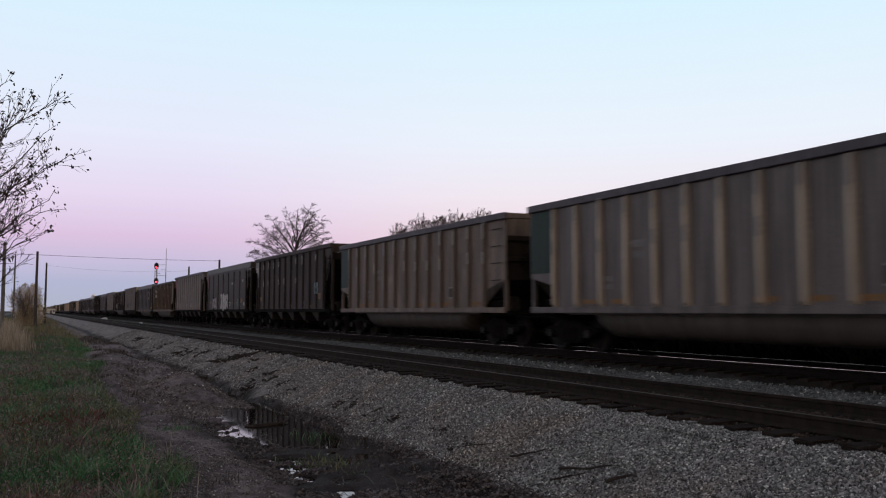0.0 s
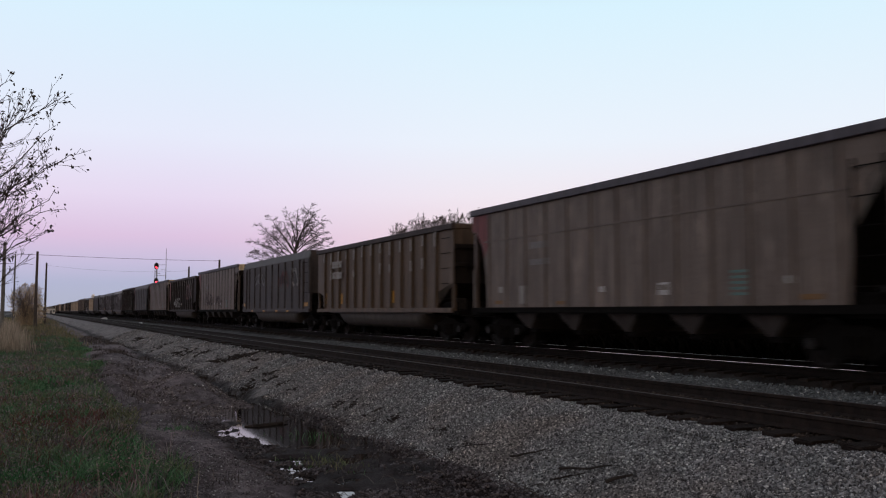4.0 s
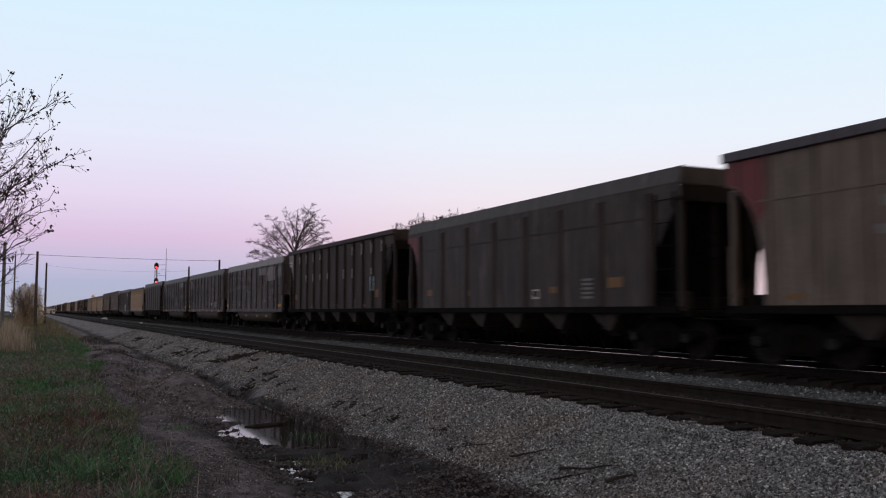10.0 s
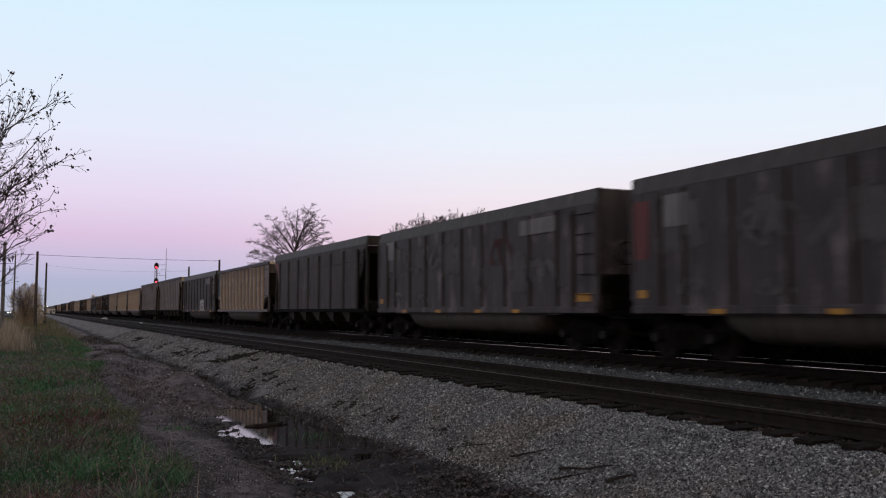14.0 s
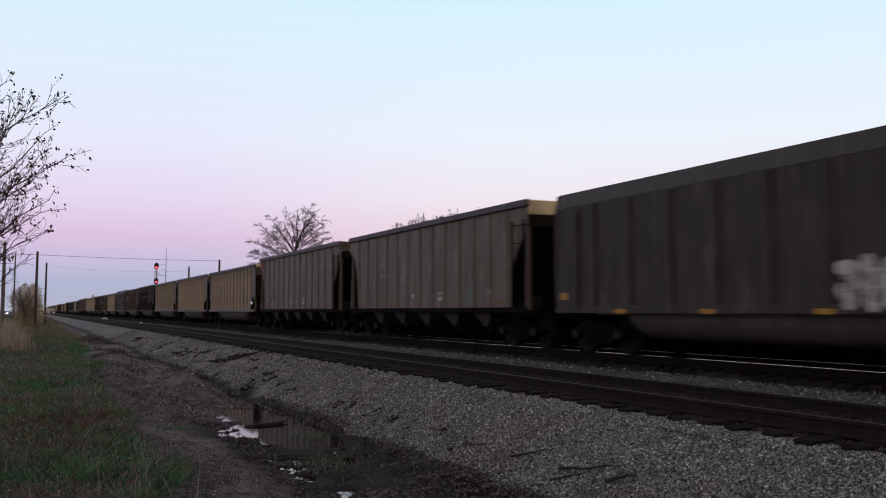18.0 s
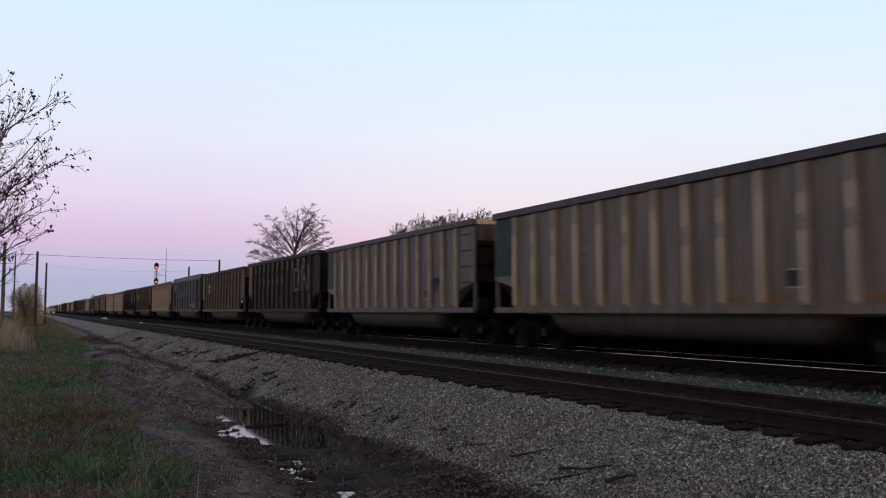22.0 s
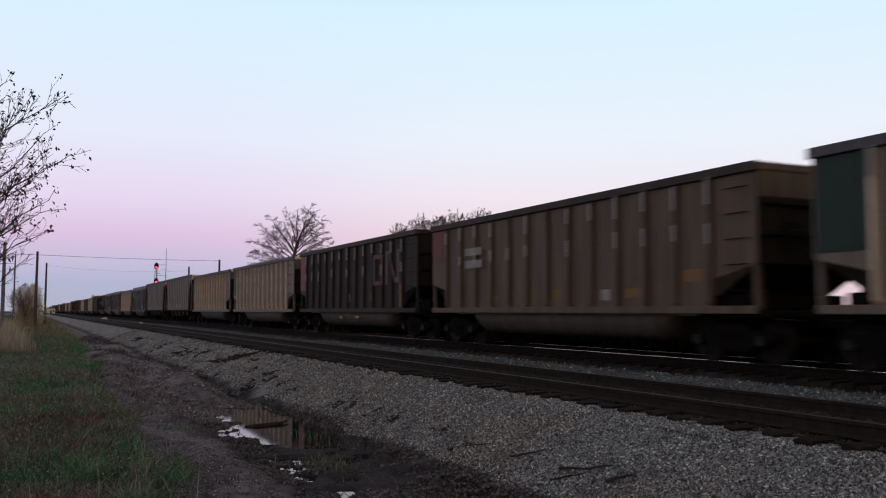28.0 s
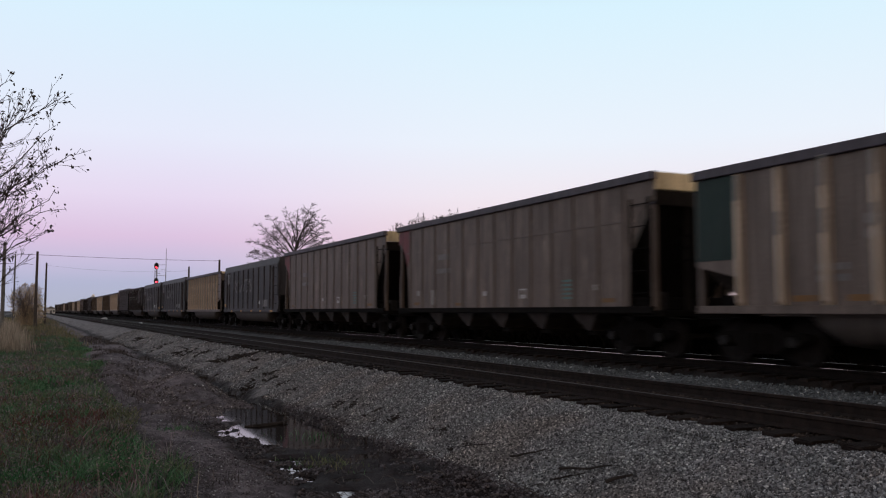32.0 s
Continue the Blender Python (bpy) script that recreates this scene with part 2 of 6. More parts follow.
def island_material(name, stops, rough=.9, spec=.2, tint=None, tint_scale=1.2):
    """Colour by piece, for joined stones and blades."""
    m, nt, b = base_material(name, rough, 0, spec)
    geo = nt.nodes.new("ShaderNodeNewGeometry")
    r = ramp_node(nt, stops)
    nt.links.new(geo.outputs["Random Per Island"], r.inputs[0])
    n = noise_node(nt, 2.2, 4, .6)
    g = ramp_node(nt, [(.3, (.75, .75, .75)), (.7, (1.2, 1.2, 1.2))])
    nt.links.new(n.outputs["Fac"], g.inputs[0])
    c = mix_rgb(nt, 1.0, r.outputs[0], g.outputs[0], "MULTIPLY")
    if tint:
        # patches of other growth
        n2 = noise_node(nt, tint_scale, 3, .6)
        g2 = ramp_node(nt, [(.40, tint[0]), (.50, (1, 1, 1)), (.62, tint[1])])
        nt.links.new(n2.outputs["Fac"], g2.inputs[0])
        c = mix_rgb(nt, 1.0, c, g2.outputs[0], "MULTIPLY")
    nt.links.new(c, b.inputs["Base Color"])
    return m


M["ground"] = ground_material()
M["stones"] = island_material("crushed_stone", [(0, (.026, .026, .028)), (.35, (.105, .106, .111)), (.7, (.215, .219, .226)), (.93, (.345, .350, .355)), (1, (.68, .68, .67))], .9, .2, ((1.04, .97, .91), (.97, 1.0, .99)), .5)
M["stones_cool"] = island_material("bluish_crushed_stone", [(0, (.045, .050, .053)), (.5, (.100, .110, .115)), (.95, (.165, .178, .182)), (1, (.42, .43, .43))])
M["grass_green"] = island_material("green_grass", [(0, (.042, .092, .044)), (.6, (.105, .195, .090)), (1, (.22, .32, .19))], .7, .2, ((1.35, .80, .80), (.60, .95, .75)), .8)
M["grass_dry"] = island_material("dry_weeds", [(0, (.080, .068, .071)), (.5, (.188, .160, .163)), (1, (.38, .335, .335))], .8, .2, ((1.08, .86, .80), (.70, .86, .66)))
M["grass_red"] = island_material("reddish_weeds", [(0, (.065, .026, .024)), (.6, (.155, .058, .050)), (1, (.25, .13, .10))], .8)
M["bush_leaf"] = island_material("autumn_bush_leaves", [(0, (.28, .21, .14)), (.5, (.48, .375, .25)), (1, (.62, .50, .35))], .8)


def let_light_through(m, share=.5):
    """Thin leaves pass some of the light."""
    nt = m.node_tree
    b = nt.nodes["Principled BSDF"]
    src = b.inputs["Base Color"].links[0].from_socket
    tr, mx, out = nt.nodes.new("ShaderNodeBsdfTranslucent"), nt.nodes.new("ShaderNodeMixShader"), nt.nodes["Material Output"]
    nt.links.new(src, tr.inputs[0])
    mx.inputs[0].default_value = share
    nt.links.new(b.outputs[0], mx.inputs[1])
    nt.links.new(tr.outputs[0], mx.inputs[2])
    nt.links.new(mx.outputs[0], out.inputs[0])


for key in ("bush_leaf", "grass_green", "grass_dry", "grass_red"):
    let_light_through(M[key], .45)


def water_material():
    m, nt, b = base_material("muddy_water", .04, 0, .5)
    b.inputs["Base Color"].default_value = (.012, .010, .009, 1)
    b.inputs["IOR"].default_value = 1.33
    n = noise_node(nt, 3, 3, .5)
    bump(nt, b, n.outputs["Fac"], .02, .01)
    return m


M["water"] = water_material()

# ------------------------------------------------------------------ mesh helpers
def link_mesh(name, me, material=None, parent=None, label=""):
    ob = new(name, me)
    if not me.materials:
        me.materials.append(None)
    if material is not None:
        ob.material_slots[0].link = "OBJECT"
        ob.material_slots[0].material = material
    if parent is not None:
        ob.parent = parent
    if label:
        ob["label"] = label
    return ob


def to_mesh(bm, name="mesh", smooth=False):
    bmesh.ops.recalc_face_normals(bm, faces=bm.faces)
    me = bpy.data.meshes.new(name)
    bm.to_mesh(me)
    bm.free()
    if smooth:
        me.shade_smooth()
    return me


def part(name, bm, material, parent, label="", smooth=False):
    me = bm if isinstance(bm, bpy.types.Mesh) else to_mesh(bm, name, smooth)
    return link_mesh(name, me, material, parent, label)


def thing(name, m, label, category, group="", kind=""):
    ob = new(name)
    ob.empty_display_size = .2
    ob.matrix_basis = m
    return tagged(ob, label, category, group, kind)


def add_box(bm, x0, x1, y0, y1, z0, z1, bevel=0.0):
    vs = [bm.verts.new(c) for c in ((x0, y0, z0), (x1, y0, z0), (x1, y1, z0), (x0, y1, z0),
                                    (x0, y0, z1), (x1, y0, z1), (x1, y1, z1), (x0, y1, z1))]
    fs = [bm.faces.new([vs[i] for i in f]) for f in ((0, 3, 2, 1), (4, 5, 6, 7), (0, 1, 5, 4), (1, 2, 6, 5), (2, 3, 7, 6), (3, 0, 4, 7))]
    if bevel:
        es = list({e for f in fs for e in f.edges})
        bmesh.ops.bevel(bm, geom=es, offset=bevel, segments=1, affect="EDGES", profile=.7)
    return bm


def box_bm(x0, x1, y0, y1, z0, z1, bevel=0.0):
    return add_box(bmesh.new(), x0, x1, y0, y1, z0, z1, bevel)


def add_prism_x(bm, poly, x0, x1):
    """A (y, z) outline given a thickness along x."""
    a = [bm.verts.new((x0, y, z)) for y, z in poly]
    b = [bm.verts.new((x1, y, z)) for y, z in poly]
    bm.faces.new(a)
    bm.faces.new(b[::-1])
    n = len(poly)
    for i in range(n):
        j = (i + 1) % n
        bm.faces.new((a[i], b[i], b[j], a[j]))
    return bm


def add_prism_y(bm, poly, y0, y1):
    """An (x, z) outline drawn out along y."""
    a = [bm.verts.new((x, y0, z)) for x, z in poly]
    b = [bm.verts.new((x, y1, z)) for x, z in poly]
    bm.faces.new(a)
    bm.faces.new(b[::-1])
    n = len(poly)
    for i in range(n):
        j = (i + 1) % n
        bm.faces.new((a[i], b[i], b[j], a[j]))
    return bm


def add_tube(bm, pts, radii, sides=6):
    """A tapered tube along points."""
    rings = []
    for i, p in enumerate(pts):
        p = Vector(p)
        d = (Vector(pts[min(i + 1, len(pts) - 1)]) - Vector(pts[max(i - 1, 0)])).normalized()
        u = d.orthogonal().normalized()
        v = d.cross(u)
        rings.append([bm.verts.new(p + radii[i] * (math.cos(k * 2 * math.pi / sides) * u + math.sin(k * 2 * math.pi / sides) * v)) for k in range(sides)])
    for a, b in zip(rings, rings[1:]):
        # match the closest start, so that the tube does not twist
        s = min(range(sides), key=lambda k: (b[k].co - a[0].co).length)
        for k in range(sides):
            bm.faces.new((a[k], a[(k + 1) % sides], b[(k + 1 + s) % sides], b[(k + s) % sides]))
    bm.faces.new(rings[0][::-1])
    bm.faces.new(rings[-1])
    return bm


def mesh_from_arrays(name, verts, faces):
    me = bpy.data.meshes.new(name)
    verts, faces = np.asarray(verts, np.float32), np.asarray(faces, np.int32)
    n, k = faces.shape
    me.vertices.add(len(verts))
    me.vertices.foreach_set("co", verts.ravel())
    me.loops.add(n * k)
    me.loops.foreach_set("vertex_index", faces.ravel())
    me.polygons.add(n)
    me.polygons.foreach_set("loop_start", np.arange(0, n * k, k, dtype=np.int32))
    me.polygons.foreach_set("loop_total", np.full(n, k, np.int32))
    me.update(calc_edges=True)
    me.validate()
    return me


# ------------------------------------------------------------------ ground
rng = np.random.default_rng(7)
NEAR_C, FAR_C = 8.69, 13.95          # track centres
NEAR_TOP, FAR_TOP = .49, .60         # rail heads
WATER_Z = -.60
MOUNDS = [(3.72, 24.2, 1.15, 4.0, .58), (2.35, 26.5, .75, 3.0, .30), (2.6, 32.5, 1.1, 3.2, .30), (4.2, 34.0, .9, 4.0, .34), (3.3, 43, 1.2, 6, .40), (4.4, 52, 1.0, 7, .35)]
HOLLOWS = [(2.12, 20.0, .45, 1.0, .14), (2.75, 23.2, .30, 1.8, .16), (5.05, 22.5, .28, 5.0, .13), (3.1, 29.5, 1.2, .9, .15), (2.0, 22.4, .3, 1.2, .1)]
PITS = [(4.46, 17.2, .76, 3.5), (4.0, 15.3, .36, 1.2), (3.28, 13.15, .52, .20), (3.40, 11.6, .15, .30), (3.72, 11.1, .10, .16), (3.62, 10.5, .12, .14), (3.95, 11.2, .08, .2)]


def wave_noise(x, y, seed, scale):
    """Smooth cheap noise from a few sines."""
    r = np.random.default_rng(seed)
    out = np.zeros(np.broadcast(x, y).shape)
    for k in range(7):
        a, f, ph = r.uniform(0, 6.283), scale * r.uniform(.5, 2.2), r.uniform(0, 6.283)
        out = out + np.sin((x * math.cos(a) + y * math.sin(a)) * f + ph)
    return out / 7


def ground_z(x, y):
    x, y = np.asarray(x, float), np.asarray(y, float)
    wob = .12 * wave_noise(x, y, 3, 1.3)
    px = [-3000, -60, -8, -2, 1.2, 2.0, 2.7, 3.3, 5.0, 5.45, 6.2, 7.1, 7.42, 9.95, 10.3, 12.55, 12.72, 15.4, 17.2, 20, 60, 3000]
    pz = [0.0, -.05, -.20, -.34, -.42, -.47, -.50, -.58, -.58, -.50, -.12, .20, .258, .30, .25, .25, .385, .385, -.05, -.3, -.3, 0.0]
    inbed = (x > 7.1) & (x < 16)
    z = np.interp(x + np.where(inbed, 0, wob), px, pz)
    near = np.exp(-((y - 12) / 60) ** 2)
    amp = np.interp(x, [-8, 1.5, 2.2, 3.0, 5.2, 5.8, 7.2, 7.5], [.06, .06, .05, .06, .06, .03, .012, .004])
    z = z + amp * (wave_noise(x, y, 5, 3.1) + .6 * wave_noise(x, y, 6, 8.5) + .5 * np.abs(wave_noise(x, y, 16, 15.0))) * near
    # churned mud round the puddles
    churn = np.clip((x - 4.25) / .3, 0, 1) * np.clip((5.4 - x) / .3, 0, 1) * np.clip((13.2 - y) / .6, 0, 1)
    z = z + churn * (.16 * np.clip(wave_noise(x, y, 19, 5.5), 0, 1) + .10 * np.clip(wave_noise(x, y, 20, 11.0), 0, 1))
    # dirt mounds beside the ditch, with hollows round them
    for cx, cy, ax, ay, hh in MOUNDS:
        d = np.sqrt(((x - cx) / ax) ** 2 + ((y - cy) / ay) ** 2) + .16 * wave_noise(x, y, 17, 1.7)
        z = z + hh * np.clip(1 - d, 0, .82) / .82
    for cx, cy, ax, ay, hh in HOLLOWS:
        d = ((x - cx) / ax) ** 2 + ((y - cy) / ay) ** 2 + .3 * wave_noise(x, y, 18, 3.5)
        z = z - hh * np.clip(1.2 - d, 0, 1)
    # far off the verge is level
    far = np.clip((y - 45) / 60, 0, 1)
    z = np.where(x < 7, z + far * (np.interp(x, [-10, 0, 5, 7], [-.02, 0.05, .1, 0.0])), z)
    for cx, cy, ax, ay in PITS:
        d = ((x - cx) / ax) ** 2 + ((y - cy) / ay) ** (4 if ay > 1 else 2) + .50 * wave_noise(x, y, 9, 4.5)
        z = np.where(d < 1.6, z - (.11 if ay > 1 else .095) * np.clip(1.35 - d, 0, 1), z)
    return z


def build_ground():
    def lines(dense0, dense1, step, lo, hi):
        mid = list(np.arange(dense0, dense1, step))
        left, g, v = [], step, dense0
        while v > lo:
            g *= 1.25
            v -= g
            left.append(max(v, lo))
        right, g, v = [], step, mid[-1]
        while v < hi:
            g *= 1.16
            v += g
            right.append(min(v, hi))
        return np.array(left[::-1] + mid + right)
    xs = lines(-6, 17.5, .10, -3000, 3000)
    ys = lines(4, 36, .12, -3000, 4500)
    X, Y = np.meshgrid(xs, ys, indexing="ij")
    Z = ground_z(X, Y)
    idx = np.arange(X.size).reshape(X.shape)
    faces = np.stack([idx[:-1, :-1], idx[1:, :-1], idx[1:, 1:], idx[:-1, 1:]], -1).reshape(-1, 4)
    me = mesh_from_arrays("ground", np.stack([X, Y, Z], -1).reshape(-1, 3), faces)
    me.shade_smooth()
    ob = link_mesh("ground", me, M["ground"])
    tagged(ob, "flat ground with mud, dirt verge and grey ballast shoulder", "ground", kind="structure")


build_ground()


def build_water():
    me = mesh_from_arrays("puddle", [(2.4, 9.0, WATER_Z), (5.3, 9.0, WATER_Z), (5.3, 21.6, WATER_Z), (2.4, 21.6, WATER_Z)], [(0, 1, 2, 3)])
    tagged(link_mesh("puddle_water", me, M["water"]), "shallow muddy puddles reflecting the dusk sky", "water", kind="structure")


build_water()


# ------------------------------------------------------------------ tracks
def rail_mesh(top, y0, y1):
    pr = [(-.07, -.18), (.07, -.18), (.07, -.165), (.012, -.14), (.012, -.05), (.036, -.04), (.036, -.006), (.028, 0), (-.028, 0), (-.036, -.006),
          (-.036, -.04), (-.012, -.05), (-.012, -.14), (-.07, -.165)]
    return to_mesh(add_prism_y(bmesh.new(), pr, y0, y1), "rail")


def build_track(name, cx, top, label, polished, tie_y, joined_y):
    tr = thing(name, pose(cx, 0, top), label, "railway track", kind="structure")
    me = rail_mesh(top, -620, 2200)
    for x in (-.755, .755):
        r = part("rail", me, M["rail_shaded"] if polished else M["rail"], tr)
        r.location.x = x
        if polished and x < 0:
            part("rail_head", box_bm(-.03, .03, -620, 2200, .0006, .003), M["rail_top"], r, "bright worn rail head")
        else:
            # on the far track the dull head stands in for the wagons' shade
            part("rail_head", box_bm(-.03, .03, -620, 2200, .0006, .003), M["rail_dull"], r, "dull rail head")
    shapes = []
    for k in range(5):
        bm = box_bm(-1.3 + rng.uniform(-.03, .03), 1.3 + rng.uniform(-.03, .03), -.115, .115, -.36, -.172)
        bmesh.ops.bevel(bm, geom=list(bm.edges), offset=.014, segments=1, affect="EDGES")
        for v in bm.verts:
            v.co += Vector(rng.uniform(-.012, .012, 3))
        shapes.append(to_mesh(bm, "tie"))
    for y in tie_y:
        t = part("tie", shapes[rng.integers(5)], M["tie"], tr)
        t.location = (rng.uniform(-.07, .07), y + rng.uniform(-.04, .04), rng.uniform(-.012, .004))
        t.rotation_euler = (0, 0, rng.uniform(-.025, .025))
    bm = bmesh.new()
    for y in joined_y:
        d = rng.uniform(-.06, .06)
        add_box(bm, -1.3 + d, 1.3 + d, y - .115, y + .115, -.36, -.175)
    part("distant_ties", bm, M["tie"], tr, "dark wooden ties running into the distance")["kind"] = "stuff"
    return tr


TIE = .52
near_track = build_track("track_near", NEAR_C, NEAR_TOP, "empty railway track with rusty rails on dark wooden ties", False,
                         np.arange(3.2, 3.2 + TIE * 190, TIE), np.concatenate([np.arange(-60, 3.1, TIE), np.arange(3.2 + TIE * 190, 420, TIE)]))
far_track = build_track("track_far", FAR_C, FAR_TOP, "railway track with bright rails under the moving train", True,
                        np.arange(6, 6 + TIE * 60, TIE), np.concatenate([np.arange(-60, 5.9, TIE), np.arange(6 + TIE * 60, 420, TIE)]))

# ------------------------------------------------------------------ coal train
CACHE = {}


def cached(key, make, smooth=False):
    if key not in CACHE:
        CACHE[key] = to_mesh(make(), key, smooth)
    return CACHE[key]


SIDE = 1.50                     # half width over the side sheets
END = 7.40                      # half length of a wagon body
SILL = 1.02


def wheelset_bm():
    bm = bmesh.new()
    for s in (-1, 1):
        prof = [(.055, .06), (.16, .075), (.36, .03), (.40, .055), (.457, .055), (.462, -.04), (.485, -.05), (.485, -.075), (.40, -.075), (.36, -.03), (.16, -.08), (.055, -.08)]
        rings = []
        for k in range(22):
            a = k * 2 * math.pi / 22
            rings.append([bm.verts.new((s * (.755 + w), r * math.cos(a), r * math.sin(a))) for r, w in prof])
        for k in range(22):
            p, q = rings[k], rings[(k + 1) % 22]
            for i in range(len(prof) - 1):
                bm.faces.new((p[i], p[i + 1], q[i + 1], q[i]))
    add_tube(bm, [(-1.12, 0, 0), (1.12, 0, 0)], [.075, .075], 10)
    return bm


def sideframe_bm():
    top = [(-1.22, .52), (-1.15, .62), (-.62, .66), (-.35, .80), (.35, .80), (.62, .66), (1.15, .62), (1.22, .52)]
    low = [(1.08, .40), (.72, .42), (.42, .22), (-.42, .22), (-.72, .42), (-1.08, .40)]
    bm = add_prism_x(bmesh.new(), top + low, -.07, .07)
    for y in (-.89, .89):
        add_tube(bm, [(-.12, y, .46), (.12, y, .46)], [.13, .11], 10)
    for y in (-.18, 0, .18):
        add_tube(bm, [(-.10, y, .28), (-.10, y, .62)], [.07, .07], 8)
    return bm


WHEELS = {-1: [], 1: []}


def build_truck(car, y):
    t = part("truck", cached("bolster", lambda: box_bm(-1.05, 1.05, -.18, .18, .48, .74, .03)), M["under"], car, "grimy cast-steel bogie, darkened for shade")
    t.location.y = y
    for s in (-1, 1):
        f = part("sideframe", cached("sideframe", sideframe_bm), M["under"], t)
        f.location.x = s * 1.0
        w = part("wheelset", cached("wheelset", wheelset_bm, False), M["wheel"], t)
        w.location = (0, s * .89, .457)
        WHEELS[s].append(w)
        for yy in (-.89, .89):
            c = part("bearing_cap", cached("bearing_cap", lambda: add_tube(bmesh.new(), [(-.03, 0, 0), (.03, 0, 0)], [.10, .10], 10)), M["bearing"], t)
            c.location = (s * 1.15, yy, .46)


def belly_bm():
    """Rounded tub between the bogies."""
    bm = bmesh.new()
    sec = [(-1.36, 1.03), (-1.36, .80), (-1.28, .56), (-1.05, .42), (-.6, .38), (.6, .38), (1.05, .42), (1.28, .56), (1.36, .80), (1.36, 1.03)]
    rings = []
    for y, k in ((-4.75, 0.0), (-4.55, .55), (-4.2, .95), (-3.9, 1.0), (3.9, 1.0), (4.2, .95), (4.55, .55), (4.75, 0.0)):
        rings.append([bm.verts.new((x, y, 1.03 - (1.03 - z) * max(k, .02))) for x, z in sec])
    for a, b in zip(rings, rings[1:]):
        for i in range(len(sec) - 1):
            bm.faces.new((a[i], a[i + 1], b[i + 1], b[i]))
    return bm


def bay_bm():
    """One discharge hopper: an upside-down pyramid with a door frame."""
    bm = bmesh.new()
    a = [bm.verts.new(c) for c in ((-1.40, -.66, 1.05), (1.40, -.66, 1.05), (1.40, .66, 1.05), (-1.40, .66, 1.05))]
    b = [bm.verts.new(c) for c in ((-1.24, -.07, .56), (1.24, -.07, .56), (1.24, .07, .56), (-1.24, .07, .56))]
    bm.faces.new(a)
    bm.faces.new(b[::-1])
    for i in range(4):
        j = (i + 1) % 4
        bm.faces.new((a[i], b[i], b[j], a[j]))
    return bm


def gondola_side(top, end_low=1.95):
    return lambda: add_prism_x(bmesh.new(), [(-END, top), (-END, end_low), (-6.15, 1.67), (-6.15, SILL), (6.15, SILL), (6.15, 1.67), (END, end_low), (END, top)], -.02, .02)


def smooth_side(top):
    return lambda: add_prism_x(bmesh.new(), [(-END, top), (-END, 1.30), (-END + .25, SILL), (END - .25, SILL), (END, 1.30), (END, top)], -.02, .02)


# the curved edge where the side sheet ends above the bogie
HOPPER_CUT = [(7.16, 3.42), (6.94, 3.24), (6.76, 2.98), (6.62, 2.62), (6.52, 2.15), (6.47, 1.60), (6.45, SILL)]


def hopper_side(top):
    return lambda: add_prism_x(bmesh.new(), [(-END, top), (-END, 3.50)] + [(-y, z) for y, z in HOPPER_CUT] + [(y, z) for y, z in HOPPER_CUT[::-1]] + [(END, 3.50), (END, top)], -.02, .02)


def plate_end(profile, half=1.47, thick=.05):
    """An end sheet: a (y, z) line given width and thickness."""
    bm = bmesh.new()
    rows = [[bm.verts.new((x, y + dy, z)) for x in (-half, half)] for dy in (0, -thick) for y, z in profile]
    n = len(profile)
    for i in range(n - 1):
        bm.faces.new((rows[i][0], rows[i][1], rows[i + 1][1], rows[i + 1][0]))
        bm.faces.new((rows[n + i][1], rows[n + i][0], rows[n + i + 1][0], rows[n + i + 1][1]))
    return bm


def rib_bm(w, d, z0, z1):
    """A pressed post with chamfered shoulders, on the near side (towards -x)."""
    return lambda: add_prism_x_taper(w, d, z0, z1)


def add_prism_x_taper(w, d, z0, z1):
    bm = bmesh.new()
    a = [bm.verts.new((0, y, z)) for y, z in ((-w / 2, z0), (w / 2, z0), (w / 2, z1), (-w / 2, z1))]
    b = [bm.verts.new((-d, y, z)) for y, z in ((-w * .32, z0 + d), (w * .32, z0 + d), (w * .32, z1 - d * .5), (-w * .32, z1 - d * .5))]
    bm.faces.new(a)
    bm.faces.new(b[::-1])
    for i in range(4):
        j = (i + 1) % 4
        bm.faces.new((a[i], b[i], b[j], a[j]))
    if w > .12:
        # stubs of weld along the edge of the post
        for k in range(int((z1 - z0) / .14) - 2):
            z = z0 + .2 + .14 * k
            add_box(bm, -d * .62, -.004, -w * .5 - .008, -w * .40, z, z + .035)
    return bm


def slab(key, y0, y1, z0, z1, proud=.012):
    """A thin plate on the near side."""
    return cached(key + f"{y1 - y0:.2f}_{z1 - z0:.2f}", lambda: box_bm(-proud, 0, -(y1 - y0) / 2, (y1 - y0) / 2, -(z1 - z0) / 2, (z1 - z0) / 2))


def stick_on(car, name, mat, y, z, w, h, proud=.012, off=0.0, label=""):
    p = part(name, slab("slab", 0, w, 0, h, proud), mat, car, label)
    p.location = (-SIDE - .022 - off, y, z)
    return p


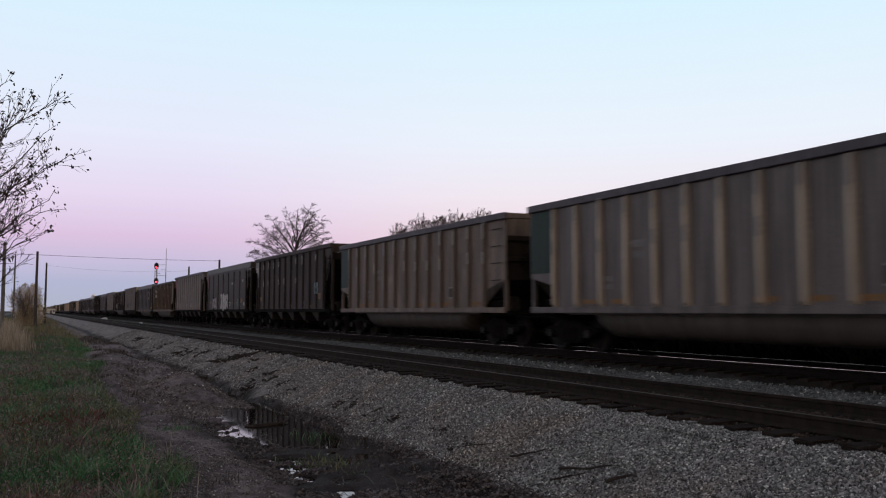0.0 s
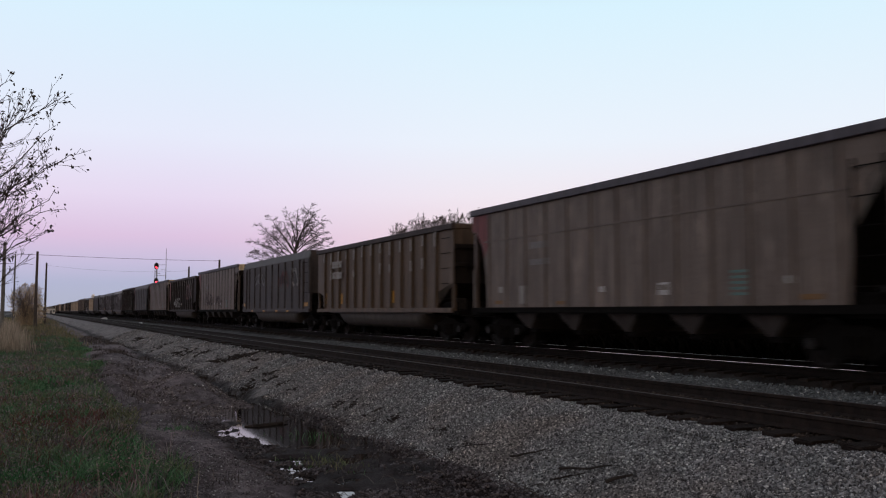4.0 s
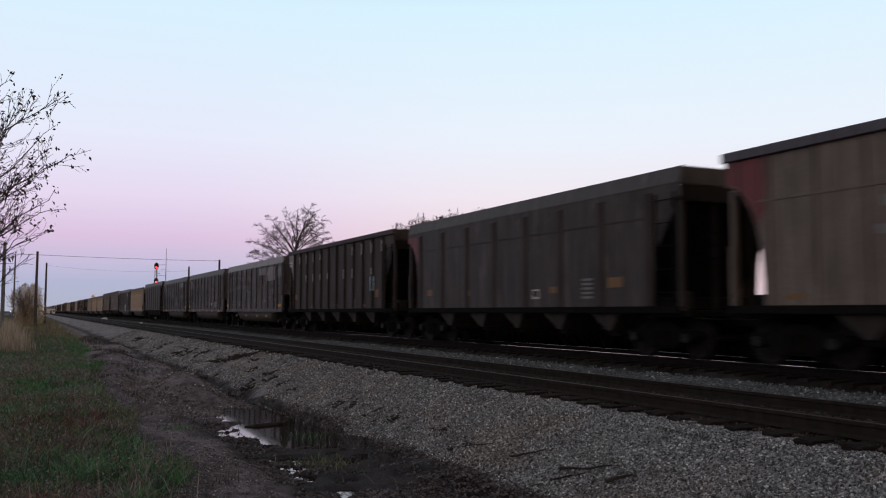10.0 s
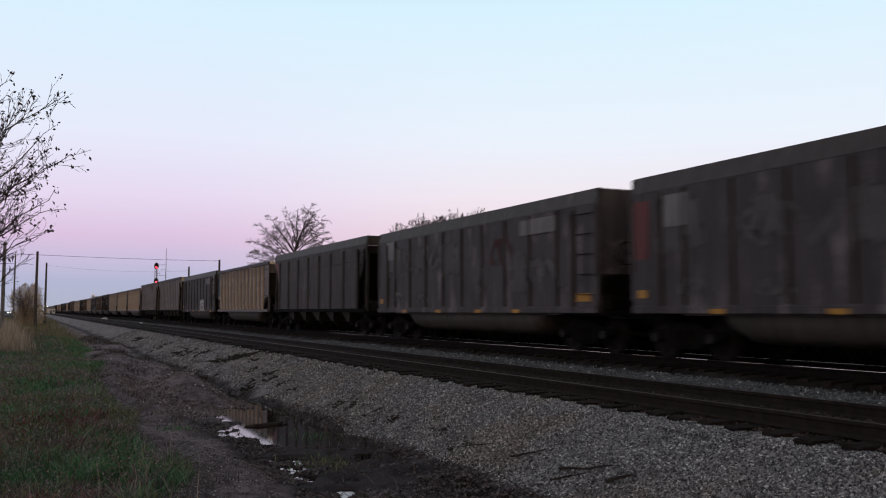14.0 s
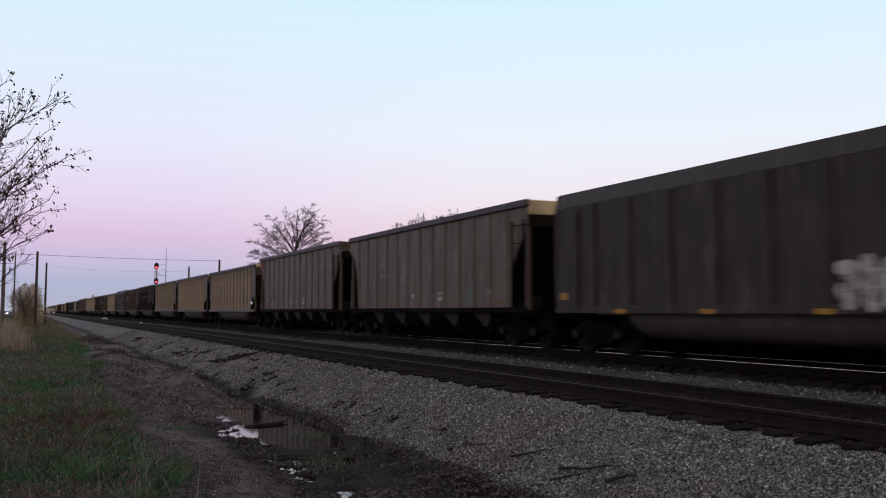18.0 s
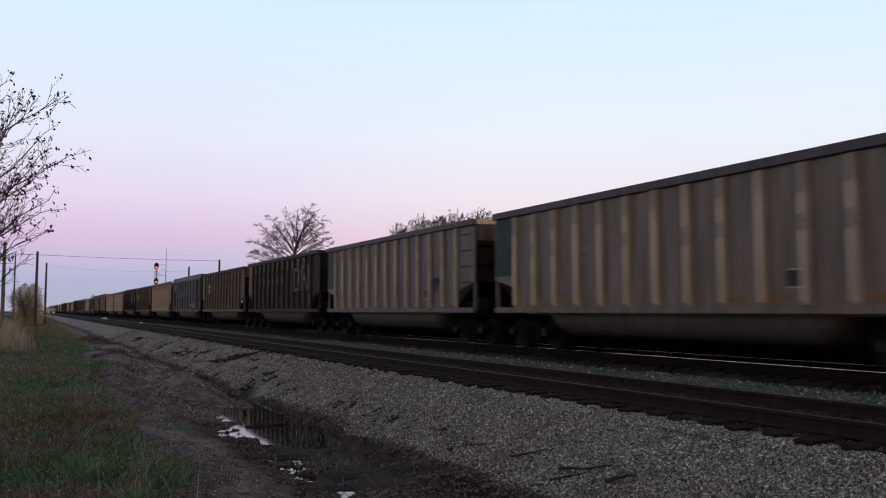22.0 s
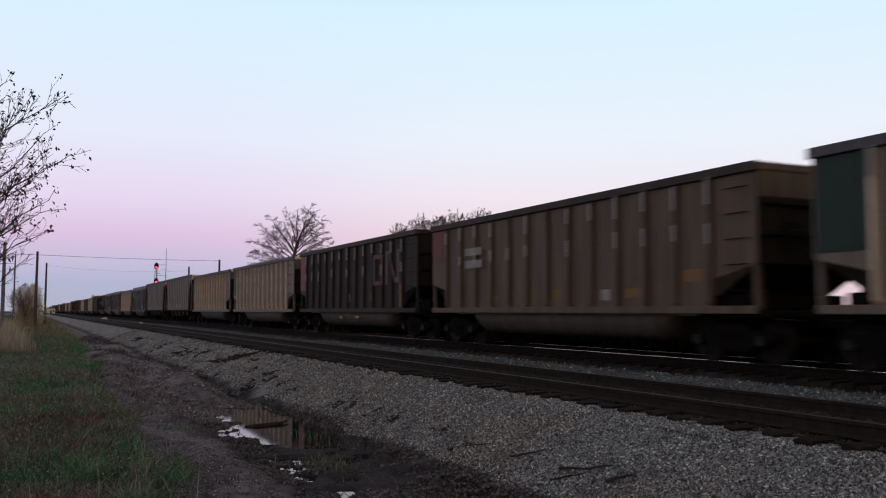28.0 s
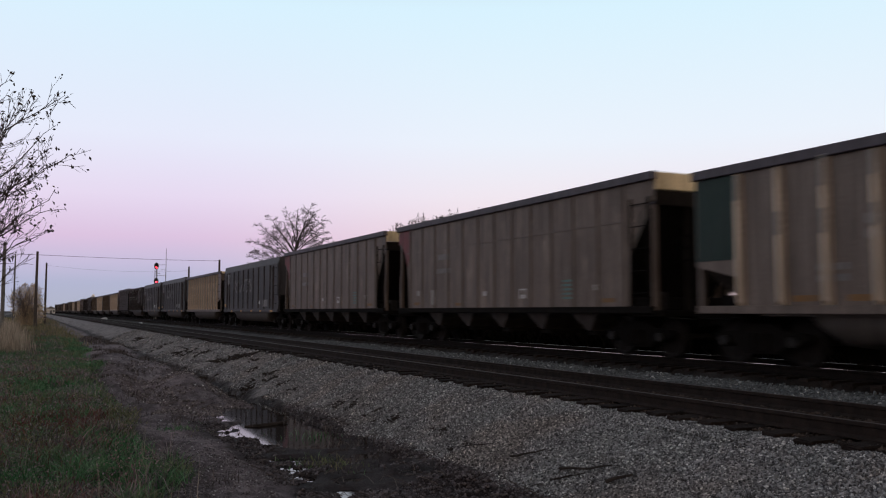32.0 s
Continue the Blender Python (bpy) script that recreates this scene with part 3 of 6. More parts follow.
def ends_common(car, body):
    """Platform, buffer beam, coupler, grab posts and rungs at both ends."""
    for s in (-1, 1):
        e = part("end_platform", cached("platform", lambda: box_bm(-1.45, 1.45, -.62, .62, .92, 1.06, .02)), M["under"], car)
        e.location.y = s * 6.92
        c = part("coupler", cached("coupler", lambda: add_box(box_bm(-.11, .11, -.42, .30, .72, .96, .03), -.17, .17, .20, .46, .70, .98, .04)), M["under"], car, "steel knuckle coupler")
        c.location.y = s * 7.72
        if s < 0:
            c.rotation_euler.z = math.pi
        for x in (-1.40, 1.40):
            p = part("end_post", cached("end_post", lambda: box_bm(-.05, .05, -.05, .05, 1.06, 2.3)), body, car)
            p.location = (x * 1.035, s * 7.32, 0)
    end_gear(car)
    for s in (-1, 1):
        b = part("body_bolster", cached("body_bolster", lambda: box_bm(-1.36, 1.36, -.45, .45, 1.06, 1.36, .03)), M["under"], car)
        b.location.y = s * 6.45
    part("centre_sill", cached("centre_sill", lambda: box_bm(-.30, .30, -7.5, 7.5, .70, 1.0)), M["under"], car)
    for s in (-1, 1):
        for k in range(5):
            r = part("rung", cached("rung", lambda: box_bm(-.022, .0, -.31, .31, -.010, .010)), M["under"], car)
            r.location = (s * (SIDE + .07) + (0 if s < 0 else .03), s * 6.92, 1.45 + .5 * k)


def brake_wheel_bm():
    bm = bmesh.new()
    ring = [(math.cos(k * math.pi / 8) * .28, 0, math.sin(k * math.pi / 8) * .28) for k in range(17)]
    add_tube(bm, ring, [.018] * 17, 5)
    for k in range(3):
        a = k * 2.094
        add_tube(bm, [(0, 0, 0), (math.cos(a) * .28, 0, math.sin(a) * .28)], [.014, .014], 4)
    return bm


def end_gear(car):
    """Hand brake wheel, air tank and uncoupling lever on the end that follows."""
    w = part("brake_wheel", cached("brake_wheel", brake_wheel_bm), M["under"], car)
    w.location = (-.75, -7.52, 2.45)
    t = part("air_tank", cached("air_tank", lambda: add_tube(bmesh.new(), [(-.55, 0, 0), (.55, 0, 0)], [.2, .2], 12)), M["belly"], car)
    t.location = (.1, 6.75, 1.28)
    v = part("brake_valve", cached("brake_valve", lambda: box_bm(-.16, .16, -.14, .14, 0, .42, .04)), M["bearing"], car)
    v.location = (-.95, -6.8, 1.06)
    for s in (-1, 1):
        c = part("cut_lever", cached("cut_lever", lambda: add_tube(bmesh.new(), [(-1.3, 0, .9), (-.5, .05, .86), (-.1, .1, .98)], [.016] * 3, 5)), M["bearing"], car)
        c.location.y = s * 7.55


def floor_and_sills(car, body, sill_mat):
    for s in (-1, 1):
        p = part("side_sill", cached("side_sill", lambda: box_bm(-.05, .05, -7.36, 7.36, SILL - .03, SILL + .13, .012)), sill_mat, car)
        p.location.x = s * (SIDE + .02)


def gondola(car, body, rib, chord, far_end, top=3.90, ribs=13, rib_w=.15, patches=True, seed=0):
    r = random.Random(seed)
    for s in (-1, 1):
        p = part("side", cached(f"gon_side{top}", gondola_side(top)), body, car)
        p.location.x = s * SIDE
        c = part("top_chord", cached("chord", lambda: box_bm(-.08, .08, -END - .05, END + .05, -.19, 0, .015)), chord, car)
        c.location = (s * (SIDE + .03), 0, top + .01)
        e = part("end_sheet", cached(f"gon_end{top}", lambda: plate_end([(END, top), (END, 1.95), (5.7, .95)])), M["soot_shade_end"], car)
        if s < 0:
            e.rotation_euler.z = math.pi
        k = part("end_chord", cached("end_chord", lambda: box_bm(-1.5, 1.5, -.05, .05, -.16, 0, .012)), M["lit_cream"] if rib in (M["rib_tan"], M["rib_light"]) else body, car)
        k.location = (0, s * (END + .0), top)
        if body is not M["black"]:
            # a lighter plate painted in where sky light reaches the top of the end
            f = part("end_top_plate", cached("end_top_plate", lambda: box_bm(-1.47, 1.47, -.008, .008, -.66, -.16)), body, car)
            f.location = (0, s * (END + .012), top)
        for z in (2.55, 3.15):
            b = part("end_rib", cached("end_rib", lambda: box_bm(-1.46, 1.46, 0, .09, -.07, .07, .02)), M["soot_shade_end"], car)
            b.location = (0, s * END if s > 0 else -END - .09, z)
        for i in range(ribs):
            q = part("rib", cached(f"rib{rib_w}_{top}", rib_bm(rib_w, .10, SILL + .1, top - .17)), rib, car)
            q.location = (s * (SIDE + .02), -6.15 + i * 12.3 / (ribs - 1), 0)
            if s > 0:
                q.rotation_euler.z = math.pi
    part("floor", cached("gon_floor", lambda: box_bm(-1.45, 1.45, -5.7, 5.7, .95, 1.0)), M["belly"], car)
    part("tub", cached("tub", belly_bm, True), M["belly"], car, "grimy rounded tub below the floor")
    floor_and_sills(car, body, body)
    if far_end is not None:
        if body is M["brown"]:
            stick_on(car, "end_panel", far_end, 6.95, top - .72, .80, 1.05)
        else:
            stick_on(car, "end_panel", far_end, 6.80, (2.05 + top - .16) / 2, 1.12, top - .16 - 2.05)
    if patches:
        for i in range(ribs):
            y = -6.15 + i * 12.3 / (ribs - 1)
            for z, h in ((top - .45, .50), (top - 1.25, .40)):
                if r.random() < (.92 if z > top - .6 else .55):
                    stick_on(car, "rib_patch", M["patch"], y, z + r.uniform(-.05, .05), .09, h * r.uniform(.7, 1.1), .006, .098)
    ends_common(car, body)


def smooth_gondola(car, body, band, seed=0, top=4.05, reflectors=6, low=False):
    """Outside-smooth dark wagon with inward-leaning top band and yellow reflectors."""
    for s in (-1, 1):
        p = part("side", cached(f"smooth_side{top - .36}", smooth_side(top - .36)), body, car)
        p.location.x = s * SIDE
        c = part("top_band", cached("lean_band", lambda: add_prism_y(bmesh.new(), [(-.03, 0), (.03, 0), (.17, .36), (.09, .38)], -END, END)), band, car)
        c.location = (-SIDE, 0, top - .36)
        if s > 0:
            c.location.x = SIDE
            c.rotation_euler.z = math.pi
        e = part("end_sheet", cached(f"gon_end{top}", lambda: plate_end([(END, top), (END, 1.95), (5.7, .95)])), body, car)
        if s < 0:
            e.rotation_euler.z = math.pi
        for i in range(9):
            q = part("seam_post", cached("seam_post", rib_bm(.115, .05, SILL + .15, top - .38)), M["dark"], car)
            q.location = (s * (SIDE + .02), -5.6 + i * 1.4, 0)
            if s > 0:
                q.rotation_euler.z = math.pi
        for yy in (-1, 1):
            g = part("corner_post", cached("corner_post", lambda: add_tube(bmesh.new(), [(0, 0, 1.9), (0, 0, 3.6), (.08, 0, 3.9)], [.10, .10, .07], 8)), body, car)
            g.location = (s * 1.47, yy * 7.33, 0)
            if s > 0:
                g.rotation_euler.z = math.pi
            h = part("inner_post", cached("inner_post", lambda: add_tube(bmesh.new(), [(0, 0, 1.05), (-.02, 0, 3.45), (.10, 0, 3.85)], [.09, .09, .06], 8)), M["dark"], car)
            h.location = (s * 1.50, yy * 6.35, 0)
            if s > 0:
                h.rotation_euler.z = math.pi
    part("floor", cached("gon_floor", lambda: box_bm(-1.45, 1.45, -5.7, 5.7, .95, 1.0)), M["belly"], car)
    part("tub", cached("tub", belly_bm, True), M["belly"], car, "grimy rounded tub below the floor")
    floor_and_sills(car, body, body)
    low_z = .76 if low else 1.04
    for k, y in enumerate((4.6, 1.7, -1.2, -3.5)):
        stick_on(car, "reflector", M["yellow"], y, low_z, .40, .10, .01, .05 if not low else -.09, "yellow reflector")
    stick_on(car, "reflector", M["yellow"], -6.1 if seed % 2 else -6.8, 1.04 if seed % 2 else 1.38, .6, .11 if seed % 2 else .2, .01, .05 if seed % 2 else 0, "yellow reflector")
    stick_on(car, "reflector", M["yellow"], 7.0, 1.42, .3, .18, .01, 0, "yellow reflector")
    ends_common(car, body)


def hopper(car, body, rib, chord, far_end, near_end, top=4.14, ribs=13, rib_w=.10, rib_d=.035, bays=5, lean=False, patches=False, seed=0):
    r = random.Random(seed)
    side_top = top - .34 if lean else top
    for s in (-1, 1):
        p = part("side", cached(f"hop_side{side_top}", hopper_side(side_top)), body, car)
        p.location.x = s * SIDE
        if lean:
            c = part("top_band", cached("lean_band_hopper", lambda: add_prism_y(bmesh.new(), [(-.03, 0), (.03, 0), (.16, .34), (.08, .36)], -END, END)), chord, car)
            c.location = (s * SIDE, 0, side_top)
            if s > 0:
                c.rotation_euler.z = math.pi
        else:
            c = part("top_chord", cached("chord", lambda: box_bm(-.08, .08, -END - .05, END + .05, -.19, 0, .015)), chord, car)
            c.location = (s * (SIDE + .03), 0, top + .01)
        e = part("end_plate", cached(f"hop_end{top}", lambda: box_bm(-1.48, 1.48, -.04, .04, 3.74, top, .015)), near_end, car)
        e.location.y = s * END
        # dark apron, slope sheet and inner posts stand in for recess shade
        ap = part("end_apron", cached("hop_apron", lambda: box_bm(-1.46, 1.46, -.03, .03, 3.40, 3.735)), M["soot_shade_end"], car)
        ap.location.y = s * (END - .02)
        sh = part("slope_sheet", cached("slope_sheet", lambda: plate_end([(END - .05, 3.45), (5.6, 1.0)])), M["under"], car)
        if s < 0:
            sh.rotation_euler.z = math.pi
        for x in (-1.42, -.5, .5, 1.42):
            q = part("end_stanchion", cached("end_stanchion", lambda: box_bm(-.05, .05, -.05, .05, 1.06, 3.42)), body if abs(x) > 1 else M["soot_shade_end"], car)
            q.location = (x, s * 7.30, 0)
        for i in range(ribs):
            y = -6.3 + i * 12.6 / (ribs - 1)
            q = part("rib", cached(f"rib{rib_w}_{rib_d}_{side_top}", rib_bm(rib_w, rib_d, SILL + .1, side_top - .12)), rib, car)
            q.location = (s * (SIDE + .02), y, 0)
            if s > 0:
                q.rotation_euler.z = math.pi
        part("waist_weld", cached("waist_weld", lambda: box_bm(-.012, .012, -6.6, 6.6, -.02, .02)), rib, car).location = (s * (SIDE + .024), 0, 3.12)
    for s in (-1, 1):
        for y in (6.60, 7.26):
            q = part("ladder_rail", cached("ladder_rail", lambda: box_bm(-.02, .02, -.02, .02, 1.06, 3.6)), M["under"], car)
            q.location = (s * (SIDE + .055), s * y, 0)
    for i in range(bays):
        b = part("discharge_bay", cached("bay", bay_bm), M["bay"], car, "sloped hopper discharge bay")
        b.location.y = (i - (bays - 1) / 2) * 2.22
        part("bay_door", cached("bay_door", lambda: box_bm(-1.12, 1.12, -.20, .20, .44, .555, .02)), M["under"], b)
    floor_and_sills(car, body, M["under"])
    if far_end is not None:
        p = part("end_panel", cached(f"hop_end_panel{side_top}", lambda: add_prism_x(bmesh.new(), [(END - .01, side_top - .14), (END - .01, 3.53), (7.13, 3.44), (6.91, 3.26), (6.73, 3.0), (6.60, 2.64), (6.36, 3.0), (6.36, side_top - .14)], -.012, 0)), far_end, car)
        p.location.x = -SIDE - .022
    if patches:
        for i in range(ribs):
            y = -6.3 + i * 12.6 / (ribs - 1)
            for z, h in ((top - .55, .5), (top - 1.5, .42)):
                if r.random() < .6:
                    stick_on(car, "rib_patch", M["patch"], y, z, .09, h * r.uniform(.6, 1.0), .006, rib_d)
    ends_common(car, body)


def lettering(car, y, z, rows, width, height, mat, seed=1, name="lettering", off=.0):
    """Unreadable lettering: rows of plain bars."""
    r = random.Random(seed)
    bm = bmesh.new()
    for k in range(rows):
        yy = -width / 2
        while yy < width / 2 - .05:
            w = r.uniform(.10, .22)
            add_box(bm, -.006, 0, yy, min(yy + w, width / 2), -k * height * 1.6, -k * height * 1.6 + height)
            yy += w + .07
    p = part(name, bm, mat, car)
    p.location = (-SIDE - .024 - off, y, z)
    p["kind"] = "stuff"
    return p


def scrawl(car, y, z, width, height, n, mat, seed=2, name="graffiti", off=.0, bold=1.0):
    """A run of sprayed strokes with rounded ends, no readable characters."""
    r = random.Random(seed)
    bm = bmesh.new()
    for k in range(n):
        c = -width / 2 + (k + .5) * width / n
        pts, a0 = [], r.uniform(0, 6.28)
        for i in range(7):
            a = a0 + i * r.uniform(.7, 1.0)
            pts.append((-.004 - .0008 * (k * 7 + i) / n, c + math.sin(a) * width / n * .42, height * (.5 + .42 * math.cos(a * .83 + k))))
        for p0, p1 in zip(pts, pts[1:]):
            d = Vector((0, p1[1] - p0[1], p1[2] - p0[2]))
            if d.length < 1e-4:
                continue
            d.normalize()
            nrm = Vector((0, -d.z, d.y)) * height * bold * r.uniform(.05, .11)
            q = [Vector(p0) + nrm - d * .03, Vector(p0) - nrm - d * .03, Vector(p1) - nrm + d * .03, Vector(p1) + nrm + d * .03]
            bm.faces.new([bm.verts.new(v) for v in q])
    bmesh.ops.solidify(bm, geom=list(bm.faces), thickness=.003)
    p = part(name, bm, mat, car, "sprayed graffiti strokes")
    p["kind"] = "stuff"
    p.location = (-SIDE - .026 - off, y, z)
    return p


def bubble_tag(car, y, z, width, height, n, mat, line, seed=2, off=.0):
    """Fat rounded spray shapes side by side with dark inner lines, no readable characters."""
    r = random.Random(seed)
    bm, dark = bmesh.new(), bmesh.new()
    for k in range(n):
        c = width / 2 - (k + .5) * width / n
        for j in range(4):
            cy, cz = c + r.uniform(-.16, .16) * width / n, height * (.22 + .19 * j + r.uniform(-.06, .06))
            ry, rz = width / n * r.uniform(.30, .52), height * r.uniform(.15, .24)
            ring = [(cy + math.cos(a) * ry * r.uniform(.88, 1.1), cz + math.sin(a) * rz * r.uniform(.88, 1.1)) for a in (i * math.pi / 7 for i in range(14))]
            add_prism_x(bm, ring, -.004 - .0005 * (4 * k + j), 0)
        for j in range(2):
            cy, cz = c + r.uniform(-.2, .2) * width / n, height * r.uniform(.3, .7)
            add_box(dark, -.003, 0, cy - .03, cy + .03, cz - height * .12, cz + height * .12)
    p = part("graffiti", bm, mat, car, "fat pale sprayed graffiti shapes")
    p["kind"] = "stuff"
    p.location = (-SIDE - .026 - off, y, z)
    q = part("graffiti_lines", dark, line, car)
    q["kind"] = "stuff"
    q.location = (-SIDE - .034 - .002 * n - off, y, z)


def words(car, text, y, z, size, mat, name="graffiti", off=.0, label=""):
    cu = bpy.data.curves.new("text", "FONT")
    cu.body, cu.size, cu.align_x, cu.extrude, cu.offset, cu.space_character = text, size, "CENTER", .003, -.014, 1.3
    tmp = new("text", cu)
    bpy.context.view_layer.update()
    me = bpy.data.meshes.new_from_object(tmp.evaluated_get(bpy.context.evaluated_depsgraph_get()))
    bpy.data.objects.remove(tmp)
    p = part(name, me, mat, car, label)
    p.matrix_basis = pose(-SIDE - .03 - off, y, z, 90, 0, -90)
    return p


def emblem(car, y, z, red, pale, s=1.0):
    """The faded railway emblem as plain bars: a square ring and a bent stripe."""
    bm = bmesh.new()
    for a in ((-.42, -.29, 0, 1.0), (.29, .42, 0, 1.0), (-.29, .29, .87, 1.0), (-.29, .29, 0, .13)):
        add_box(bm, -.008, 0, a[0] * s, a[1] * s, a[2] * s, a[3] * s)
    p = part("emblem_ring", bm, red, car)
    p.location = (-SIDE - .11, y + .62 * s, z)
    bm = bmesh.new()
    add_prism_x(bm, [(.55 * s, 0), (.39 * s, 0), (.39 * s, .95 * s), (.22 * s, .95 * s), (.22 * s, 1.08 * s), (.55 * s, 1.08 * s)], -.008, 0)
    add_prism_x(bm, [(-.22 * s, .05 * s), (-.22 * s, .22 * s), (-.42 * s, .22 * s), (-.42 * s, 1.08 * s), (-.57 * s, 1.08 * s), (-.57 * s, .05 * s)], -.008, 0)
    p = part("emblem_stripe", bm, pale, car)
    p.location = (-SIDE - .11, y - .62 * s, z)
    p = part("emblem_bar", add_prism_x(bmesh.new(), [(.22 * s, 1.0 * s), (.22 * s, .78 * s), (-.22 * s, .05 * s), (-.22 * s, .30 * s)], -.008, 0), M["logo_red"], car)
    p.location = (-SIDE - .11, y - .62 * s, z)
    p = part("emblem_dash", box_bm(-.003, 0, -.30 * s, .02 * s, .85 * s, .99 * s), M["logo_red"], car)
    p.location = (-SIDE - .119, y + .62 * s, z)


SPACING, SPEED, Y0 = 16.2, 15.39, 13.36
# coupled lengths differ a little from wagon to wagon
SLACK = ((0, 0.0), (2, .03), (3, .30), (6, .22), (7, .48), (9, .58), (12, .50), (14, .33), (17, .36), (20, .50), (23, .25), (27, .02), (31, -.20), (62, -.3))


def wagon_y(i):
    return Y0 + SPACING * i + float(np.interp(i, [a for a, b in SLACK], [b for a, b in SLACK]))


# kind, body colour, far-end colour, extras
ORDER = [
    ("gon", "light", "green", "stencil"), ("gon", "taupe", "green", "stencil"), ("rib_hopper", "dark", "grey_mark", "placard"), ("wide_hopper", "dark", "red", "white_tag"),
    ("hopper", "taupe", "red", "marks"), ("gon", "brown", "brown", "yellow"), ("smooth", "dark", None, "red_tag"), ("hopper", "taupe", "red", "dark_tag"),
    ("gon", "black", "pink", "emblem_words"), ("hopper", "taupe", "red", "marks"), ("wide_hopper", "dark", "red", "grid"), ("rib_hopper", "dark", "grey_mark", "placard"),
    ("smooth", "dark", None, "pale"), ("smooth", "dark", "red", "plain"), ("smooth", "dark", None, "panel"), ("wide_hopper", "dark", "red", "plain"),
    ("gon", "tan", "green", "stencil"), ("smooth", "dark", None, "white_tag"), ("hopper", "taupe", "taupe", "marks"), ("hopper", "taupe", "red", "marks"),
    ("gon", "tan", "green", "stencil"), ("gon", "tan", "green", "stencil"), ("gon", "light", "green", "stencil"), ("gon", "black", "pink", "emblem"),
    ("gon", "brown", "brown", "letters"), ("smooth", "slate", None, "plain"), ("gon", "tan", "green", "stencil"), ("gon", "brown", "red", "letters"),
    ("gon", "black", "pink", "emblem"), ("gon", "tan", "green", "stencil"), ("gon", "tan", "green", "stencil"), ("hopper", "taupe", "red", "marks"),
    ("hopper", "taupe", "red", "marks"), ("smooth", "slate", None, "plain"), ("gon", "tan", "green", "stencil"), ("smooth", "slate", None, "plain"),
    ("smooth", "slate", None, "plain"), ("gon", "black", "pink", "emblem"), ("hopper", "dark", "red", "plain"), ("gon", "tan", "green", "plain"),
    ("gon", "brown", "red", "plain"), ("gon", "tan", "green", "plain"), ("gon", "brown", "red", "plain"), ("hopper", "dark", "red", "plain"),
    ("gon", "black", "pink", "plain"), ("hopper", "brown", "red", "plain"), ("gon", "tan", "green", "plain"), ("gon", "brown", "red", "plain"),
    ("gon", "tan", "green", "plain"), ("gon", "brown", "red", "plain"), ("hopper", "taupe", "red", "plain"), ("smooth", "dark", None, "plain"),
    ("gon", "brown", "red", "plain"), ("gon", "tan", "green", "plain"), ("hopper", "brown", "red", "plain"), ("gon", "brown", "red", "plain"),
    ("smooth", "dark", None, "plain"), ("gon", "brown", "red", "plain"), ("hopper", "taupe", "red", "plain"), ("gon", "brown", "red", "plain"),
    ("gon", "black", "pink", "plain"), ("hopper", "brown", "red", "plain"),
]
LOOKS = {"light": "dusty grey aluminium", "tan": "tan-streaked aluminium", "taupe": "grimy taupe", "brown": "weathered brown", "dark": "sooty dark grey",
         "black": "coal-black", "slate": "slate-blue grey"}
KINDS = {"gon": "gondola with vertical ribs and rounded tub", "smooth": "smooth-sided gondola with yellow reflectors", "hopper": "ribbed coal hopper with V-shaped bays",
         "rib_hopper": "ribbed hopper with bare metal patches", "wide_hopper": "wide-panelled coal hopper with leaning top band"}
TRAIN = []


